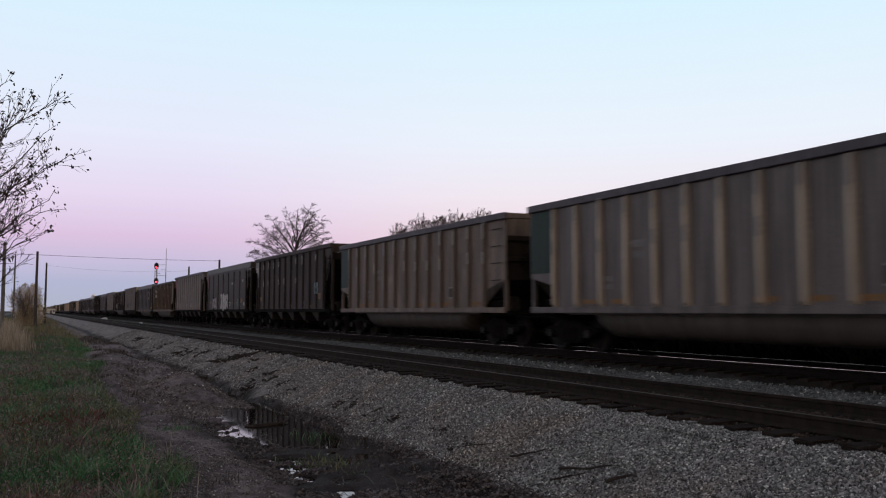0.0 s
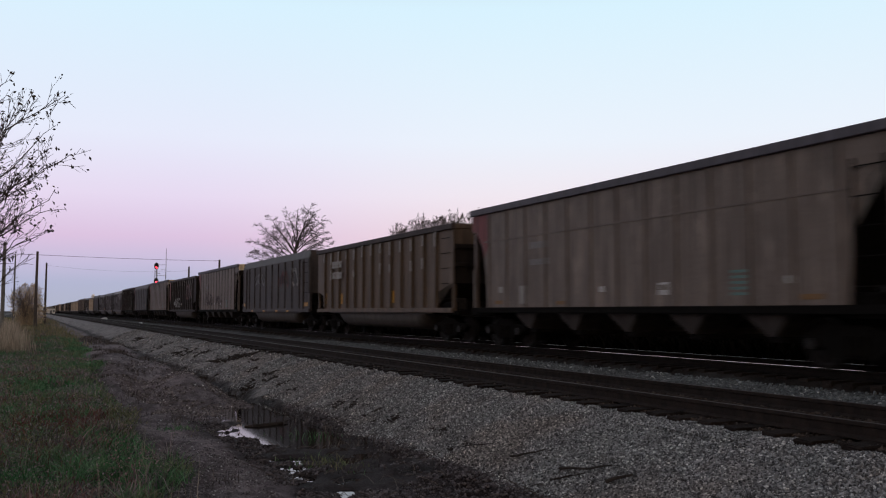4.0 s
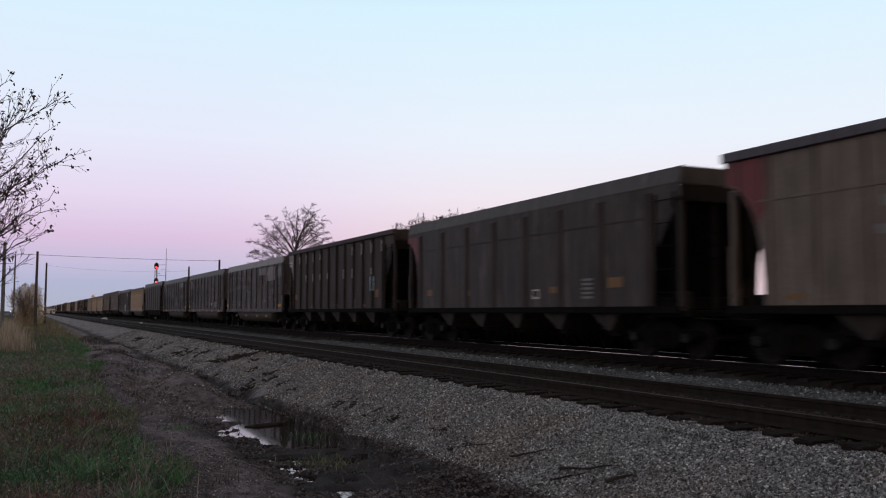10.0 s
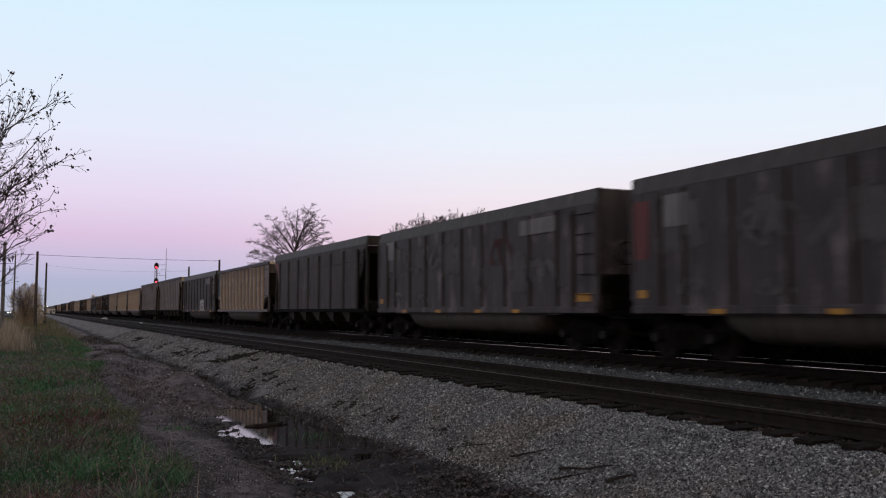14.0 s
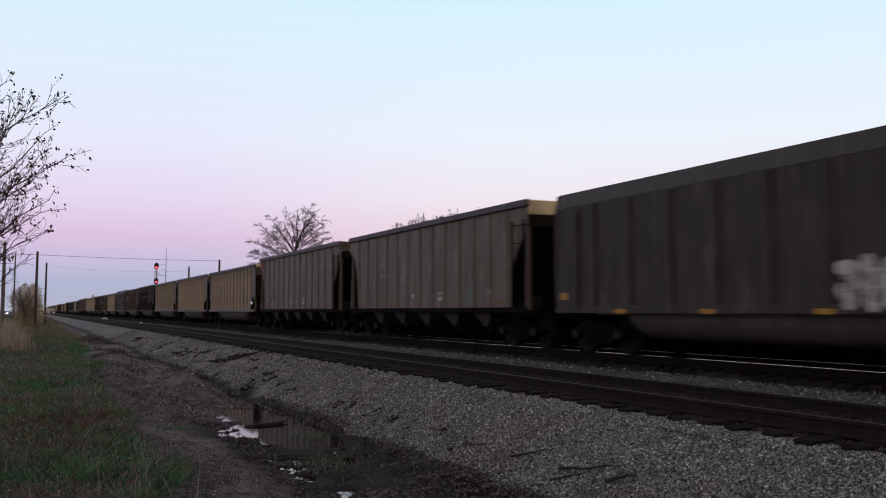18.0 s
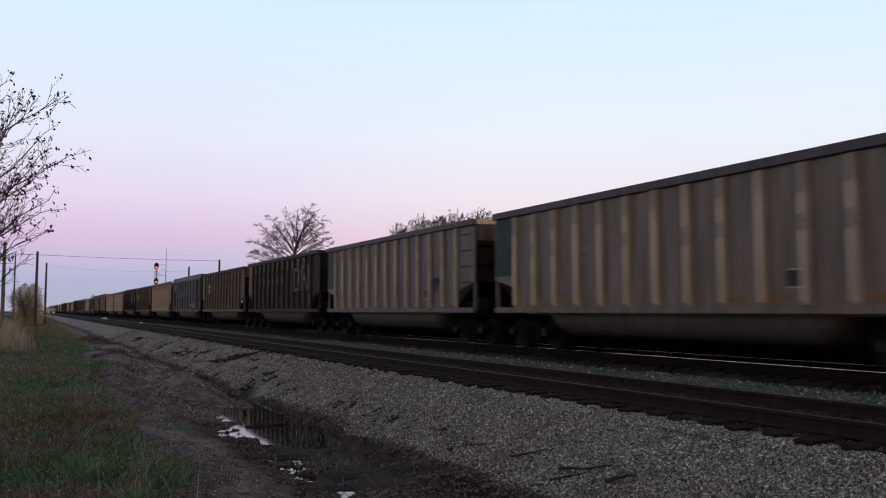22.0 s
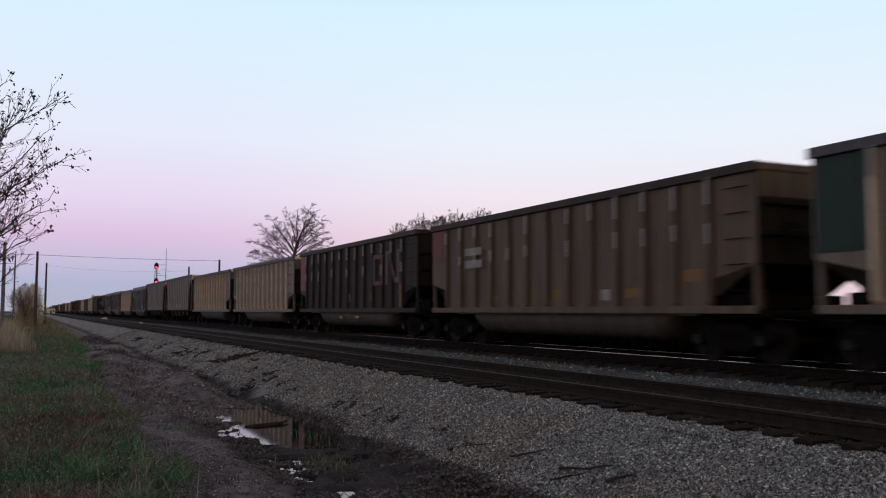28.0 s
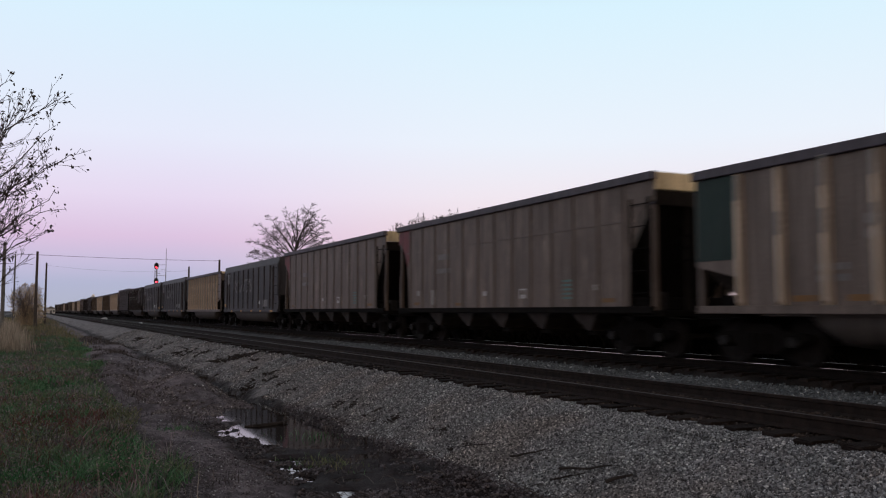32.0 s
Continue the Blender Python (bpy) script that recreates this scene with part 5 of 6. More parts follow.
        ob = link_mesh(name, leaflets(name, x, y, ground_z(x, y) + rng.uniform(.02, .20, len(x)), rng.uniform(.016, .042, len(x)) * (1 + np.clip(y - 12, 0, 30) / 20), seed), M[mat])
        tagged(ob, lab, "weeds", kind="stuff")
    # pale tall grass farther down the verge
    x, y, s = clumps(420, -4.5, .6, 46, 115, .30, 22, lambda x, y: (x < -.0215 * y + .8 + .4 * wave_noise(x, y, 39, .6)))
    ob = link_mesh("tall_pale_grass", blade_mesh("tall_pale_grass", x, y, ground_z(x, y), s * rng.uniform(.4, 1.25, len(x)), .03 * np.ones(len(x)), .4 * np.ones(len(x)), 4), M["grass_pale"])
    tagged(ob, "tall pale dry grass far along the verge", "grass", kind="stuff")
    # low dead growth between grass and dirt bank
    x, y, s = clumps(2600, 1.4, 5.4, 9, 80, .12, 12, lambda x, y: ~verge(x - .35, y) & (wave_noise(x, y, 38, 1.1) > .08) & ((x > 4.9) | (x < 3.0) | (y > 27)) & ((y > 17) | (x < 2.3)), 1.2)
    far = 1 + np.clip(y - 15, 0, 60) / 28
    ob = link_mesh("dead_growth", blade_mesh("dead_growth", x, y, ground_z(x, y), s * rng.uniform(.04, .20, len(x)), .009 * far, 1.1 * np.ones(len(x)), 9), M["grass_dead"])
    tagged(ob, "low dark dead growth on the dirt bank", "weeds", kind="stuff")
    # tufts in the mud
    tufts = {"grass_green": [], "grass_dry": []}
    for cx, cy, n, hh, mat, lab in ((4.72, 15.3, 45, .16, "grass_green", "green"), (3.84, 12.6, 130, .15, "grass_green", "green"), (4.12, 12.2, 60, .13, "grass_green", "green"), (4.06, 12.1, 70, .2, "grass_dry", "brown"),
                                    (5.1, 13.8, 150, .30, "grass_dry", "brown"), (4.6, 14.2, 130, .24, "grass_dry", "brown"), (5.2, 15.8, 130, .30, "grass_dry", "brown"),
                                    (4.7, 12.6, 90, .22, "grass_dry", "brown"), (3.1, 18.3, 80, .26, "grass_dry", "brown"), (3.55, 17.2, 50, .25, "grass_dry", "brown"),
                                    (2.55, 16.6, 170, .10, "grass_green", "green"), (2.3, 21.5, 150, .22, "grass_dry", "brown"), (2.6, 24.0, 150, .25, "grass_dry", "brown"), (3.0, 27.5, 150, .25, "grass_dry", "brown"), (2.2, 19.3, 120, .2, "grass_dry", "brown"), (3.3, 33, 150, .3, "grass_dry", "brown"), (5.1, 17.6, 120, .25, "grass_dry", "brown"), (5.2, 19.5, 120, .25, "grass_dry", "brown"), (5.0, 23, 120, .25, "grass_dry", "brown"), (5.0, 10.2, 90, .18, "grass_dry", "brown"), (5.3, 9.0, 70, .16, "grass_dry", "brown")):
        n, hh = (n, hh) if mat == "grass_green" else (n // 3, hh * .75)
        x, y = rng.normal(cx, .22, n), rng.normal(cy, .28, n)
        tufts[mat].append((x, y, rng.uniform(.4, 1, n) * hh))
    for mat, name, lab in (("grass_green", "green_tufts", "green weed tufts growing in the wet mud"), ("grass_dry", "brown_tufts", "brown weed tufts growing in the wet mud")):
        x, y, h = (np.concatenate(c) for c in zip(*tufts[mat]))
        ob = link_mesh(name, blade_mesh(name, x, y, np.maximum(ground_z(x, y), WATER_Z), h, .012 * np.ones(len(x)), 1.4 * np.ones(len(x)), 8), M[mat if mat == "grass_green" else "grass_dead"])
        tagged(ob, lab, "weeds", kind="stuff")
    # scrub added beyond the far track to keep the view under the wagons dark
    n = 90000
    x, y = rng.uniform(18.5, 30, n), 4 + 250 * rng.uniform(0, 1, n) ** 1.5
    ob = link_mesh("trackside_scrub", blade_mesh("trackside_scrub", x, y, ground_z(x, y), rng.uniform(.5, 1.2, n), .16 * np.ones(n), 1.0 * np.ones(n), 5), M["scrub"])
    tagged(ob, "added near-black scrub filling the dark view under the train", "scrub", kind="stuff")


M["grass_far"] = island_material("mixed_far_grass", [(0, (.09, .10, .05)), (.5, (.17, .165, .09)), (1, (.30, .25, .17))], .8)
M["grass_dead"] = island_material("dead_growth", [(0, (.026, .021, .021)), (.6, (.072, .060, .056)), (1, (.15, .128, .118))], .9)
M["grass_pale"] = island_material("pale_straw", [(0, (.20, .17, .14)), (1, (.46, .41, .34))], .8)
# blade colour stands in for the shade beneath the wagons
M["scrub"] = island_material("shade_filler_scrub", [(0, (.003, .0026, .0022)), (1, (.0065, .0055, .0045))], 1.0, 0.0)
build_grass()


def build_sticks():
    r = random.Random(4)
    for x0, y0, x1, y1, rad in ((5.81, 10.24, 6.02, 9.74, .016), (5.80, 9.07, 6.06, 8.35, .018), (5.84, 8.16, 6.0, 7.91, .022), (5.62, 9.0, 5.84, 8.6, .012), (5.75, 11.5, 5.9, 10.9, .010)):
        pts = []
        for k in range(6):
            u = k / 5
            x, y = x0 + (x1 - x0) * u + r.uniform(-.015, .015), y0 + (y1 - y0) * u
            pts.append((x, y, float(ground_z(x, y)) + rad + .035 + .03 * u))
        bm = add_tube(bmesh.new(), pts, [rad * (1.1 - .12 * k) for k in range(6)], 6)
        tagged(link_mesh("stick", to_mesh(bm), M["stick"]), "dark broken stick lying on the ballast", "stick", "sticks on the gravel")
    # small twigs and stalks trodden into the mud
    bm = bmesh.new()
    for k in range(420):
        x, y, L = r.uniform(2.9, 5.5), 8.5 + 13 * r.random() ** 1.4, r.uniform(.08, .38)
        if float(ground_z(x, y)) < WATER_Z - .02:
            continue
        a = r.uniform(0, 6.28)
        p = Vector((x, y, float(ground_z(x, y)) + .012))
        q = p + Vector((math.cos(a) * L, math.sin(a) * L, r.uniform(-.01, .12)))
        m = p.lerp(q, .5) + Vector((r.gauss(0, .015), r.gauss(0, .015), .02))
        add_tube(bm, [p, m, q], [.006, .005, .002], 4)
    tagged(link_mesh("mud_twigs", to_mesh(bm), M["grass_dead"]), "thin dead twigs and stalks lying in the mud", "twigs", kind="stuff")
    # a branch lying half under water in the puddle
    pts = [(3.85, 17.25, WATER_Z + .005), (4.1, 17.2, WATER_Z + .02), (4.35, 17.28, WATER_Z + .015), (4.62, 17.35, WATER_Z + .03), (4.8, 17.6, WATER_Z + .045)]
    tagged(link_mesh("branch", to_mesh(add_tube(bmesh.new(), pts, [.02, .035, .04, .03, .012], 7)), M["stick"]), "dark wet branch lying in the puddle", "branch")
    # dark clumps of dead weed on the stones
    bm = bmesh.new()
    for x, y, n, s in ((6.69, 30.4, 46, .7), (6.4, 31.3, 26, .6), (6.13, 31.9, 24, .6), (5.8, 17.3, 24, .22), (5.86, 16.8, 22, .22), (5.89, 14.6, 22, .2), (6.0, 15.6, 16, .16),
                       (6.1, 24.5, 26, .4), (6.3, 36, 26, .5), (6.0, 40, 26, .6), (6.2, 26.5, 20, .35), (5.95, 12.6, 18, .15), (5.4, 24, 30, .5), (5.2, 29, 30, .6), (5.81, 17.6, 16, .14), (5.82, 16.7, 16, .14), (5.78, 15.7, 14, .12), (5.88, 14.5, 18, .14), (5.7, 15.1, 12, .1), (5.92, 12.9, 14, .1), (5.85, 11.6, 12, .09),
                       (5.62, 11.7, 12, .09), (5.77, 24.7, 18, .3), (5.96, 23.5, 20, .3), (5.88, 22.2, 16, .25), (5.83, 21.1, 16, .22), (6.2, 30.9, 20, .4), (6.6, 28.3, 20, .35), (6.1, 38.6, 20, .5), (6.0, 46.4, 20, .6), (6.3, 57, 20, .7)):
        for k in range(n // 2):
            a, e, L = r.uniform(0, 6.28), r.uniform(.0, .4), s * r.uniform(.25, .7)
            ox, oy = x + r.gauss(0, s * .32), y + r.gauss(0, s * .32)
            z = float(ground_z(ox, oy)) + .03
            d = Vector((math.cos(a) * math.cos(e), math.sin(a) * math.cos(e), math.sin(e) * .6))
            p = Vector((ox, oy, z))
            add_tube(bm, [p, p + d * L * .5 + Vector((0, 0, .04 * s)), p + d * L], [.045 * s + .007, .035 * s + .006, .004], 4)
    tagged(link_mesh("dead_weeds", to_mesh(bm), M["stick"]), "flattened dark dead weeds on the ballast", "weeds", kind="stuff")
    for x, y, s in ((10.94, 150.8, .5), (10.9, 100, .22)):
        bm = bmesh.new()
        bmesh.ops.create_icosphere(bm, subdivisions=2, radius=s)
        for v in bm.verts:
            v.co *= 1 + .3 * noise.noise(v.co * 2 / s)
            v.co.z *= .45
        ob = link_mesh("rubbish", to_mesh(bm), M["rubbish"])
        ob.location = (x, y, float(ground_z(x, y)) + s * .3)
        tagged(ob, "pale heap of rubbish lying between the tracks", "rubbish")


build_sticks()


# ------------------------------------------------------------------ trees
def grow(bm, p, d, length, rad, depth, r, opt, tips, sides):
    """One limb and, by chance along it, its own limbs."""
    seg = max(3, int(4 + depth))
    pts, rads = [p.copy()], [rad]
    q, dd = p.copy(), d.normalized()
    for k in range(seg):
        dd = (dd + Vector((r.gauss(0, 1), r.gauss(0, 1), r.gauss(0, 1))) * opt["wander"] + Vector((0, 0, opt["lift"]))).normalized()
        q = q + dd * length / seg
        pts.append(q.copy())
        rads.append(max(opt["thin"], rad * (1 - .8 * (k + 1) / seg)))
        if depth > 0 and k >= opt["bare"]:
            for _ in range(opt["kids"] if r.random() < opt["chance"] else 1):
                a = r.uniform(*opt["fork"])
                axis = dd.orthogonal().normalized()
                axis.rotate(Matrix.Rotation(r.uniform(0, 6.28), 3, dd))
                nd = dd.copy()
                nd.rotate(Matrix.Rotation(math.radians(a), 3, axis))
                nd.z = nd.z * opt["flat"] + opt["rise"]
                grow(bm, q, nd, length * r.uniform(*opt["ratio"]), max(opt["thin"], rads[-1] * .7), depth - 1, r, opt, tips, max(3, sides - 1))
    tips.append((q.copy(), dd.copy(), depth))
    add_tube(bm, pts, rads, sides)


def leaf_mesh(spots, size, r):
    v, f = [], []
    for p, d in spots:
        u = Vector((r.gauss(0, 1), r.gauss(0, 1), r.gauss(0, 1) - .6)).normalized()
        w = u.orthogonal().normalized()
        w.rotate(Matrix.Rotation(r.uniform(0, 6.28), 3, u))
        n = u.cross(w)
        L = size * r.uniform(.6, 1.2)
        i = len(v)
        v += [p, p + u * L * .5 + w * L * .24 + n * L * .06, p + u * L, p + u * L * .5 - w * L * .24 + n * L * .06]
        f.append((i, i + 1, i + 2, i + 3))
    return mesh_from_arrays("leaves", np.array([tuple(c) for c in v]), np.array(f))


def bent_limb(bm, p0, p2, rad, thin, twigs, reach, r, opt, tips, bow=.1, depth=1, sides=6):
    """A limb from the stem to its tip, with twigs along it."""
    span = (p2 - p0).length
    p1 = p0.lerp(p2, .5) + Vector((r.gauss(0, .5), r.gauss(0, .5), r.uniform(-.3, 1))) * bow * span
    pts = []
    for k in range(10):
        v = k / 9
        q = p0 * (1 - v) ** 2 + p1 * 2 * v * (1 - v) + p2 * v * v
        pts.append(q + Vector((r.gauss(0, 1), r.gauss(0, 1), r.gauss(0, 1.2))) * (0 if k in (0, 9) else .011 * span))
    add_tube(bm, pts, [rad * (1 - k / 9) ** .8 + thin for k in range(10)], sides)
    for j in range(twigs):
        v = r.uniform(.22, .98)
        k = int(v * 9)
        q, d = pts[k].lerp(pts[k + 1], v * 9 - k), (pts[k + 1] - pts[k]).normalized()
        axis = d.orthogonal().normalized()
        axis.rotate(Matrix.Rotation(r.uniform(0, 6.28), 3, d))
        d.rotate(Matrix.Rotation(math.radians(r.uniform(*opt["fork"])), 3, axis))
        d.z = d.z * opt["flat"] + opt["rise"]
        grow(bm, q, d, r.uniform(.35, 1) * reach * (1.15 - .6 * v), max(thin, rad * .36 * (1.2 - v)), depth if r.random() < .75 else max(0, depth - 1), r, opt, tips, 4 if sides > 4 else 3)
    tips.append((p2, (p2 - p1).normalized(), 2))


def build_sapling():
    """The thin tree beside the verge whose twigs reach over the grass."""
    r = random.Random(11)
    base = Vector((-.80, 10.27, float(ground_z(-.80, 10.27)) - .05))
    tree = thing("young_tree", Matrix.Translation(base), "thin nearly bare young tree with few dry leaves", "tree")
    bm = bmesh.new()
    stem = [Vector((0, 0, 0)), Vector((.02, 0, 1.2)), Vector((-.03, .02, 2.3)), Vector((.03, 0, 3.1)), Vector((.0, .04, 3.7)), Vector((.04, 0, 4.05))]
    add_tube(bm, stem, [.055, .045, .036, .026, .016, .006], 8)
    part("trunk", bm, M["bark"], tree)
    right, away = Vector((.905, -.4255, 0)), Vector((.4255, .905, 0))
    opt = dict(wander=.10, lift=.03, thin=.0022, bare=1, kids=1, chance=.0, fork=(16, 46), flat=.95, rise=.06, ratio=(.35, .6))
    spots = []
    # where the limb leaves the stem, reach of its tip, height of its tip, twigs, whether it bears leaves
    rows = [(3.00, 1.36, 3.98, 15, 1), (2.55, 1.36, 3.40, 14, 1), (2.12, 1.39, 2.76, 16, 1), (1.72, 1.12, 2.47, 6, 0), (2.45, .94, 3.90, 13, 1), (2.7, .79, 4.06, 12, 1),
            (2.85, .60, 4.02, 11, 1), (2.15, 1.05, 3.50, 13, 1), (2.00, 1.22, 3.02, 13, 1), (1.85, .95, 2.95, 12, 1), (1.45, .91, 2.36, 6, 0), (3.0, .30, 4.0, 8, 1),
            (1.75, .80, 3.30, 12, 1), (2.3, .72, 3.72, 13, 1), (1.65, .74, 2.72, 12, 1), (1.9, 1.05, 2.62, 12, 1), (1.3, .66, 2.05, 4, 0), (2.3, 1.15, 3.2, 12, 1),
            (2.6, .68, 3.45, 12, 1), (2.2, .85, 3.10, 12, 1), (1.7, .9, 2.55, 9, 1), (2.5, 1.12, 3.72, 11, 1),
            (2.9, -.8, 3.9, 6, 1), (2.4, -1.1, 3.3, 6, 1), (2.0, -1.0, 2.8, 6, 1), (2.6, -.5, 3.8, 6, 1), (1.6, -.8, 2.3, 5, 0)]
    for z0, u, z1, twigs, leafy in rows:
        bm, tips = bmesh.new(), []
        tip = right * u * .88 + away * r.uniform(-.35, .35) + Vector((0, 0, z1 - base.z - .11))
        bent_limb(bm, Vector((0, 0, z0 - base.z)), tip, .0085, .0024, twigs, .40, r, opt, tips, .06)
        part("limb", bm, M["bark"], tree)
        for p, dd, depth in tips:
            if leafy and r.random() < (.36 if depth < 2 else 1.0):
                for _ in range(r.randint(1, 4) + (3 if depth == 2 else 0)):
                    spots.append((p + Vector((r.gauss(0, .024), r.gauss(0, .024), r.gauss(0, .024))), dd))
    part("leaves", leaf_mesh(spots, .048, r), M["leaf"], tree, "few small dark withered leaves")["kind"] = "stuff"


build_sapling()


def build_oak():
    r = random.Random(23)
    base = Vector((23.5, 88.2, -.35))
    tree = thing("bare_tree", Matrix.Translation(base), "large bare tree with wide level limbs behind the train", "tree")
    right, away = Vector((.905, -.4255, 0)), Vector((.4255, .905, 0))
    bm = bmesh.new()
    stem = ((.5, 0), (.62, 3), (.75, 5.6), (.95, 7.4), (1.2, 8.6), (1.7, 10.0), (2.2, 11.2))
    add_tube(bm, [right * u + Vector((0, 0, z)) for u, z in stem], [.36, .31, .26, .20, .14, .07, .02], 8)
    part("trunk", bm, M["oak_bark"], tree)
    opt = dict(wander=.12, lift=.0, thin=.011, bare=1, kids=1, chance=.0, fork=(22, 60), flat=.5, rise=.06, ratio=(.32, .55))
    # height at the trunk, reach, height of the tip
    rows = [(6.6, -3.9, 8.3), (6.2, -3.7, 7.6), (5.9, -3.0, 6.9), (6.9, -3.1, 9.0), (7.2, -2.5, 9.8), (7.5, -2.2, 10.7), (7.9, -1.5, 11.7), (8.2, -.5, 11.4), (8.6, .4, 12.0),
            (6.6, -2.4, 8.0), (6.9, -2.0, 8.7), (7.4, -1.0, 9.6), (8.0, -.6, 10.5), (5.9, -2.0, 6.7), (9.6, 2.6, 12.8), (8.8, 1.5, 12.2), (9.4, 3.3, 12.1), (8.8, 3.8, 11.5),
            (8.2, 3.9, 10.6), (7.8, 4.3, 10.0), (7.4, 4.4, 9.3), (6.9, 5.1, 8.8), (6.6, 5.9, 8.5), (6.2, 5.5, 7.6), (5.9, 4.4, 7.0), (7.4, 3.2, 9.0), (6.7, 3.6, 8.0),
            (8.6, 2.7, 11.0), (6.4, 4.6, 8.1), (8.0, 2.2, 10.0)]
    for z0, u, z1 in rows:
        bm, tips = bmesh.new(), []
        u0 = float(np.interp(z0, [z for _, z in stem], [a for a, _ in stem]))
        bent_limb(bm, right * u0 + Vector((0, 0, z0)), right * u + away * r.uniform(-2.4, 2.4) + Vector((0, 0, z1)), .066, .011, 22, 1.25, r, opt, tips, .12, 2, 4)
        part("limb", bm, M["oak_bark"], tree)


build_oak()


def build_grove():
    r = random.Random(31)
    for x, y, h, wide in ((41.0, 99.5, 13.1, 1.4), (43.3, 98.3, 14.1, 1.8), (45.2, 97.4, 14.0, 1.5), (47.0, 96.6, 14.7, 1.9), (50.0, 95.2, 15.0, 2.1)):
        tree = thing("grove_tree", pose(x, y, -.3), "distant bare tree with a fine twiggy crown", "tree", "bare trees behind the train")
        bm = bmesh.new()
        add_tube(bm, [(0, 0, 0), (.1, 0, h * .3), (0, .1, h * .6), (.1, 0, h * .85)], [.3, .25, .16, .05], 6)
        part("trunk", bm, M["far_bark"], tree)
        opt = dict(wander=.10, lift=.01, thin=.012, bare=1, kids=1, chance=.0, fork=(25, 65), flat=1.0, rise=.03, ratio=(.35, .55))
        for k in range(20):
            a, w = k * 2.4, wide * math.sqrt((k + .5) / 20)
            tip = Vector((math.cos(a) * w, math.sin(a) * w, h - .35 - 1.1 * (w / wide) ** 2 + r.uniform(-.2, .1)))
            bm, tips = bmesh.new(), []
            bent_limb(bm, Vector((0, 0, h * r.uniform(.62, .80))), tip, .034, .009, 17, .75, r, opt, tips, .16, 2 if k > 9 else 1, 3)
            part("limb", bm, M["far_bark"], tree)


build_grove()


def build_bush():
    r = random.Random(5)
    bush = thing("bush", pose(-.15, 121.8, -.35), "tall orange-brown autumn bush beside the verge", "bush")
    bm, tips = bmesh.new(), []
    opt = dict(wander=.1, lift=.10, thin=.012, bare=0, kids=2, chance=.5, fork=(15, 40), flat=.9, rise=.35, ratio=(.35, .6))
    for k in range(16):
        a = r.uniform(0, 6.28)
        grow(bm, Vector((math.cos(a) * .4, math.sin(a) * .4, 0)), Vector((math.cos(a) * .55, math.sin(a) * .55, 1.6)), r.uniform(2.2, 3.3), .025, 2, r, opt, tips, 4)
    part("stem_tangle", bm, M["far_bark"], bush)["kind"] = "stuff"
    spots = []
    for k in range(7000):
        a, u = r.uniform(0, 6.28), r.uniform(.05, 1)
        rad = 2.0 * math.sin(math.pi * min(1, u * .80 + .10)) ** .7 * math.sqrt(r.uniform(0, 1)) * (1 + .25 * math.sin(3 * a + 7 * u))
        spots.append((Vector((math.cos(a) * rad, math.sin(a) * rad, u * (5.0 + .5 * math.sin(2.3 * a)))), Vector((0, 0, 1))))
    part("leaves", leaf_mesh(spots, .20, r), M["bush_leaf"], bush, "rusty autumn leaves")["kind"] = "stuff"


build_bush()


# ------------------------------------------------------------------ signal, poles, wires
def build_signal():
    x, y = 17.23, 138.8
    s = thing("railway_signal", pose(x, y, 0), "two-headed railway signal showing two red lights", "signal")
    part("mast", add_tube(bmesh.new(), [(0, 0, -.3), (0, 0, 8.6)], [.09, .08], 10), M["metal_pole"], s)
    for z in (8.45, 6.15):
        bm = bmesh.new()
        add_prism_y(bm, [(-.34 * math.cos(a) if abs(math.cos(a)) > .01 else 0, z + .5 * math.sin(a)) for a in [k * math.pi / 8 for k in range(16)]], -.12, -.08)
        head = part("signal_head", bm, M["signal"], s, "black oval signal head")
        part("lamp_box", box_bm(-.17, .17, -.08, .22, z - .4, z + .4, .04), M["signal"], head)
        for dz, lit in ((.22, False), (-.24 if z > 7 else -.12, True)):
            hood = bmesh.new()
            ring = [(math.cos(math.pi * k / 8) * .17, z + dz + math.sin(math.pi * k / 8) * .17) for k in range(9)]
            inner = [(px * .88, z + dz + (pz - z - dz) * .88) for px, pz in ring]
            add_prism_y(hood, ring + inner[::-1], -.42, -.12)
            part("hood", hood, M["signal"], head)
            part("lens", add_tube(bmesh.new(), [(0, -.15, z + dz), (0, -.121, z + dz)], [.135] * 2, 14), M["red_lamp"] if lit else M["signal"], head, "glowing red lens" if lit else "unlit lens")
    for z in (5.2, 7.3):
        part("bracket", box_bm(-.04, .6, .05, .10, z, z + .07), M["metal_pole"], s)
    for k in range(20):
        part("ladder_rung", box_bm(-.2, .2, .28, .31, .4 + .4 * k, .43 + .4 * k), M["metal_pole"], s)
    for sx in (-.2, .2):
        part("ladder_rail", box_bm(sx - .02, sx + .02, .27, .32, 0, 8.3), M["metal_pole"], s)


build_signal()


def build_mast():
    m = thing("radio_mast", pose(20.9, 155.7, -.3), "slim grey radio mast beside the line", "mast")
    part("pole", add_tube(bmesh.new(), [(0, 0, 0), (0, 0, 9), (0, 0, 12.6)], [.09, .06, .03], 8), M["metal_pole"], m)
    for z, w in ((9.75, 1.6), (8.9, .8), (7.9, 1.7)):
        part("arm", box_bm(-w, .1, -.03, .03, z, z + .06), M["metal_pole"], m)


build_mast()


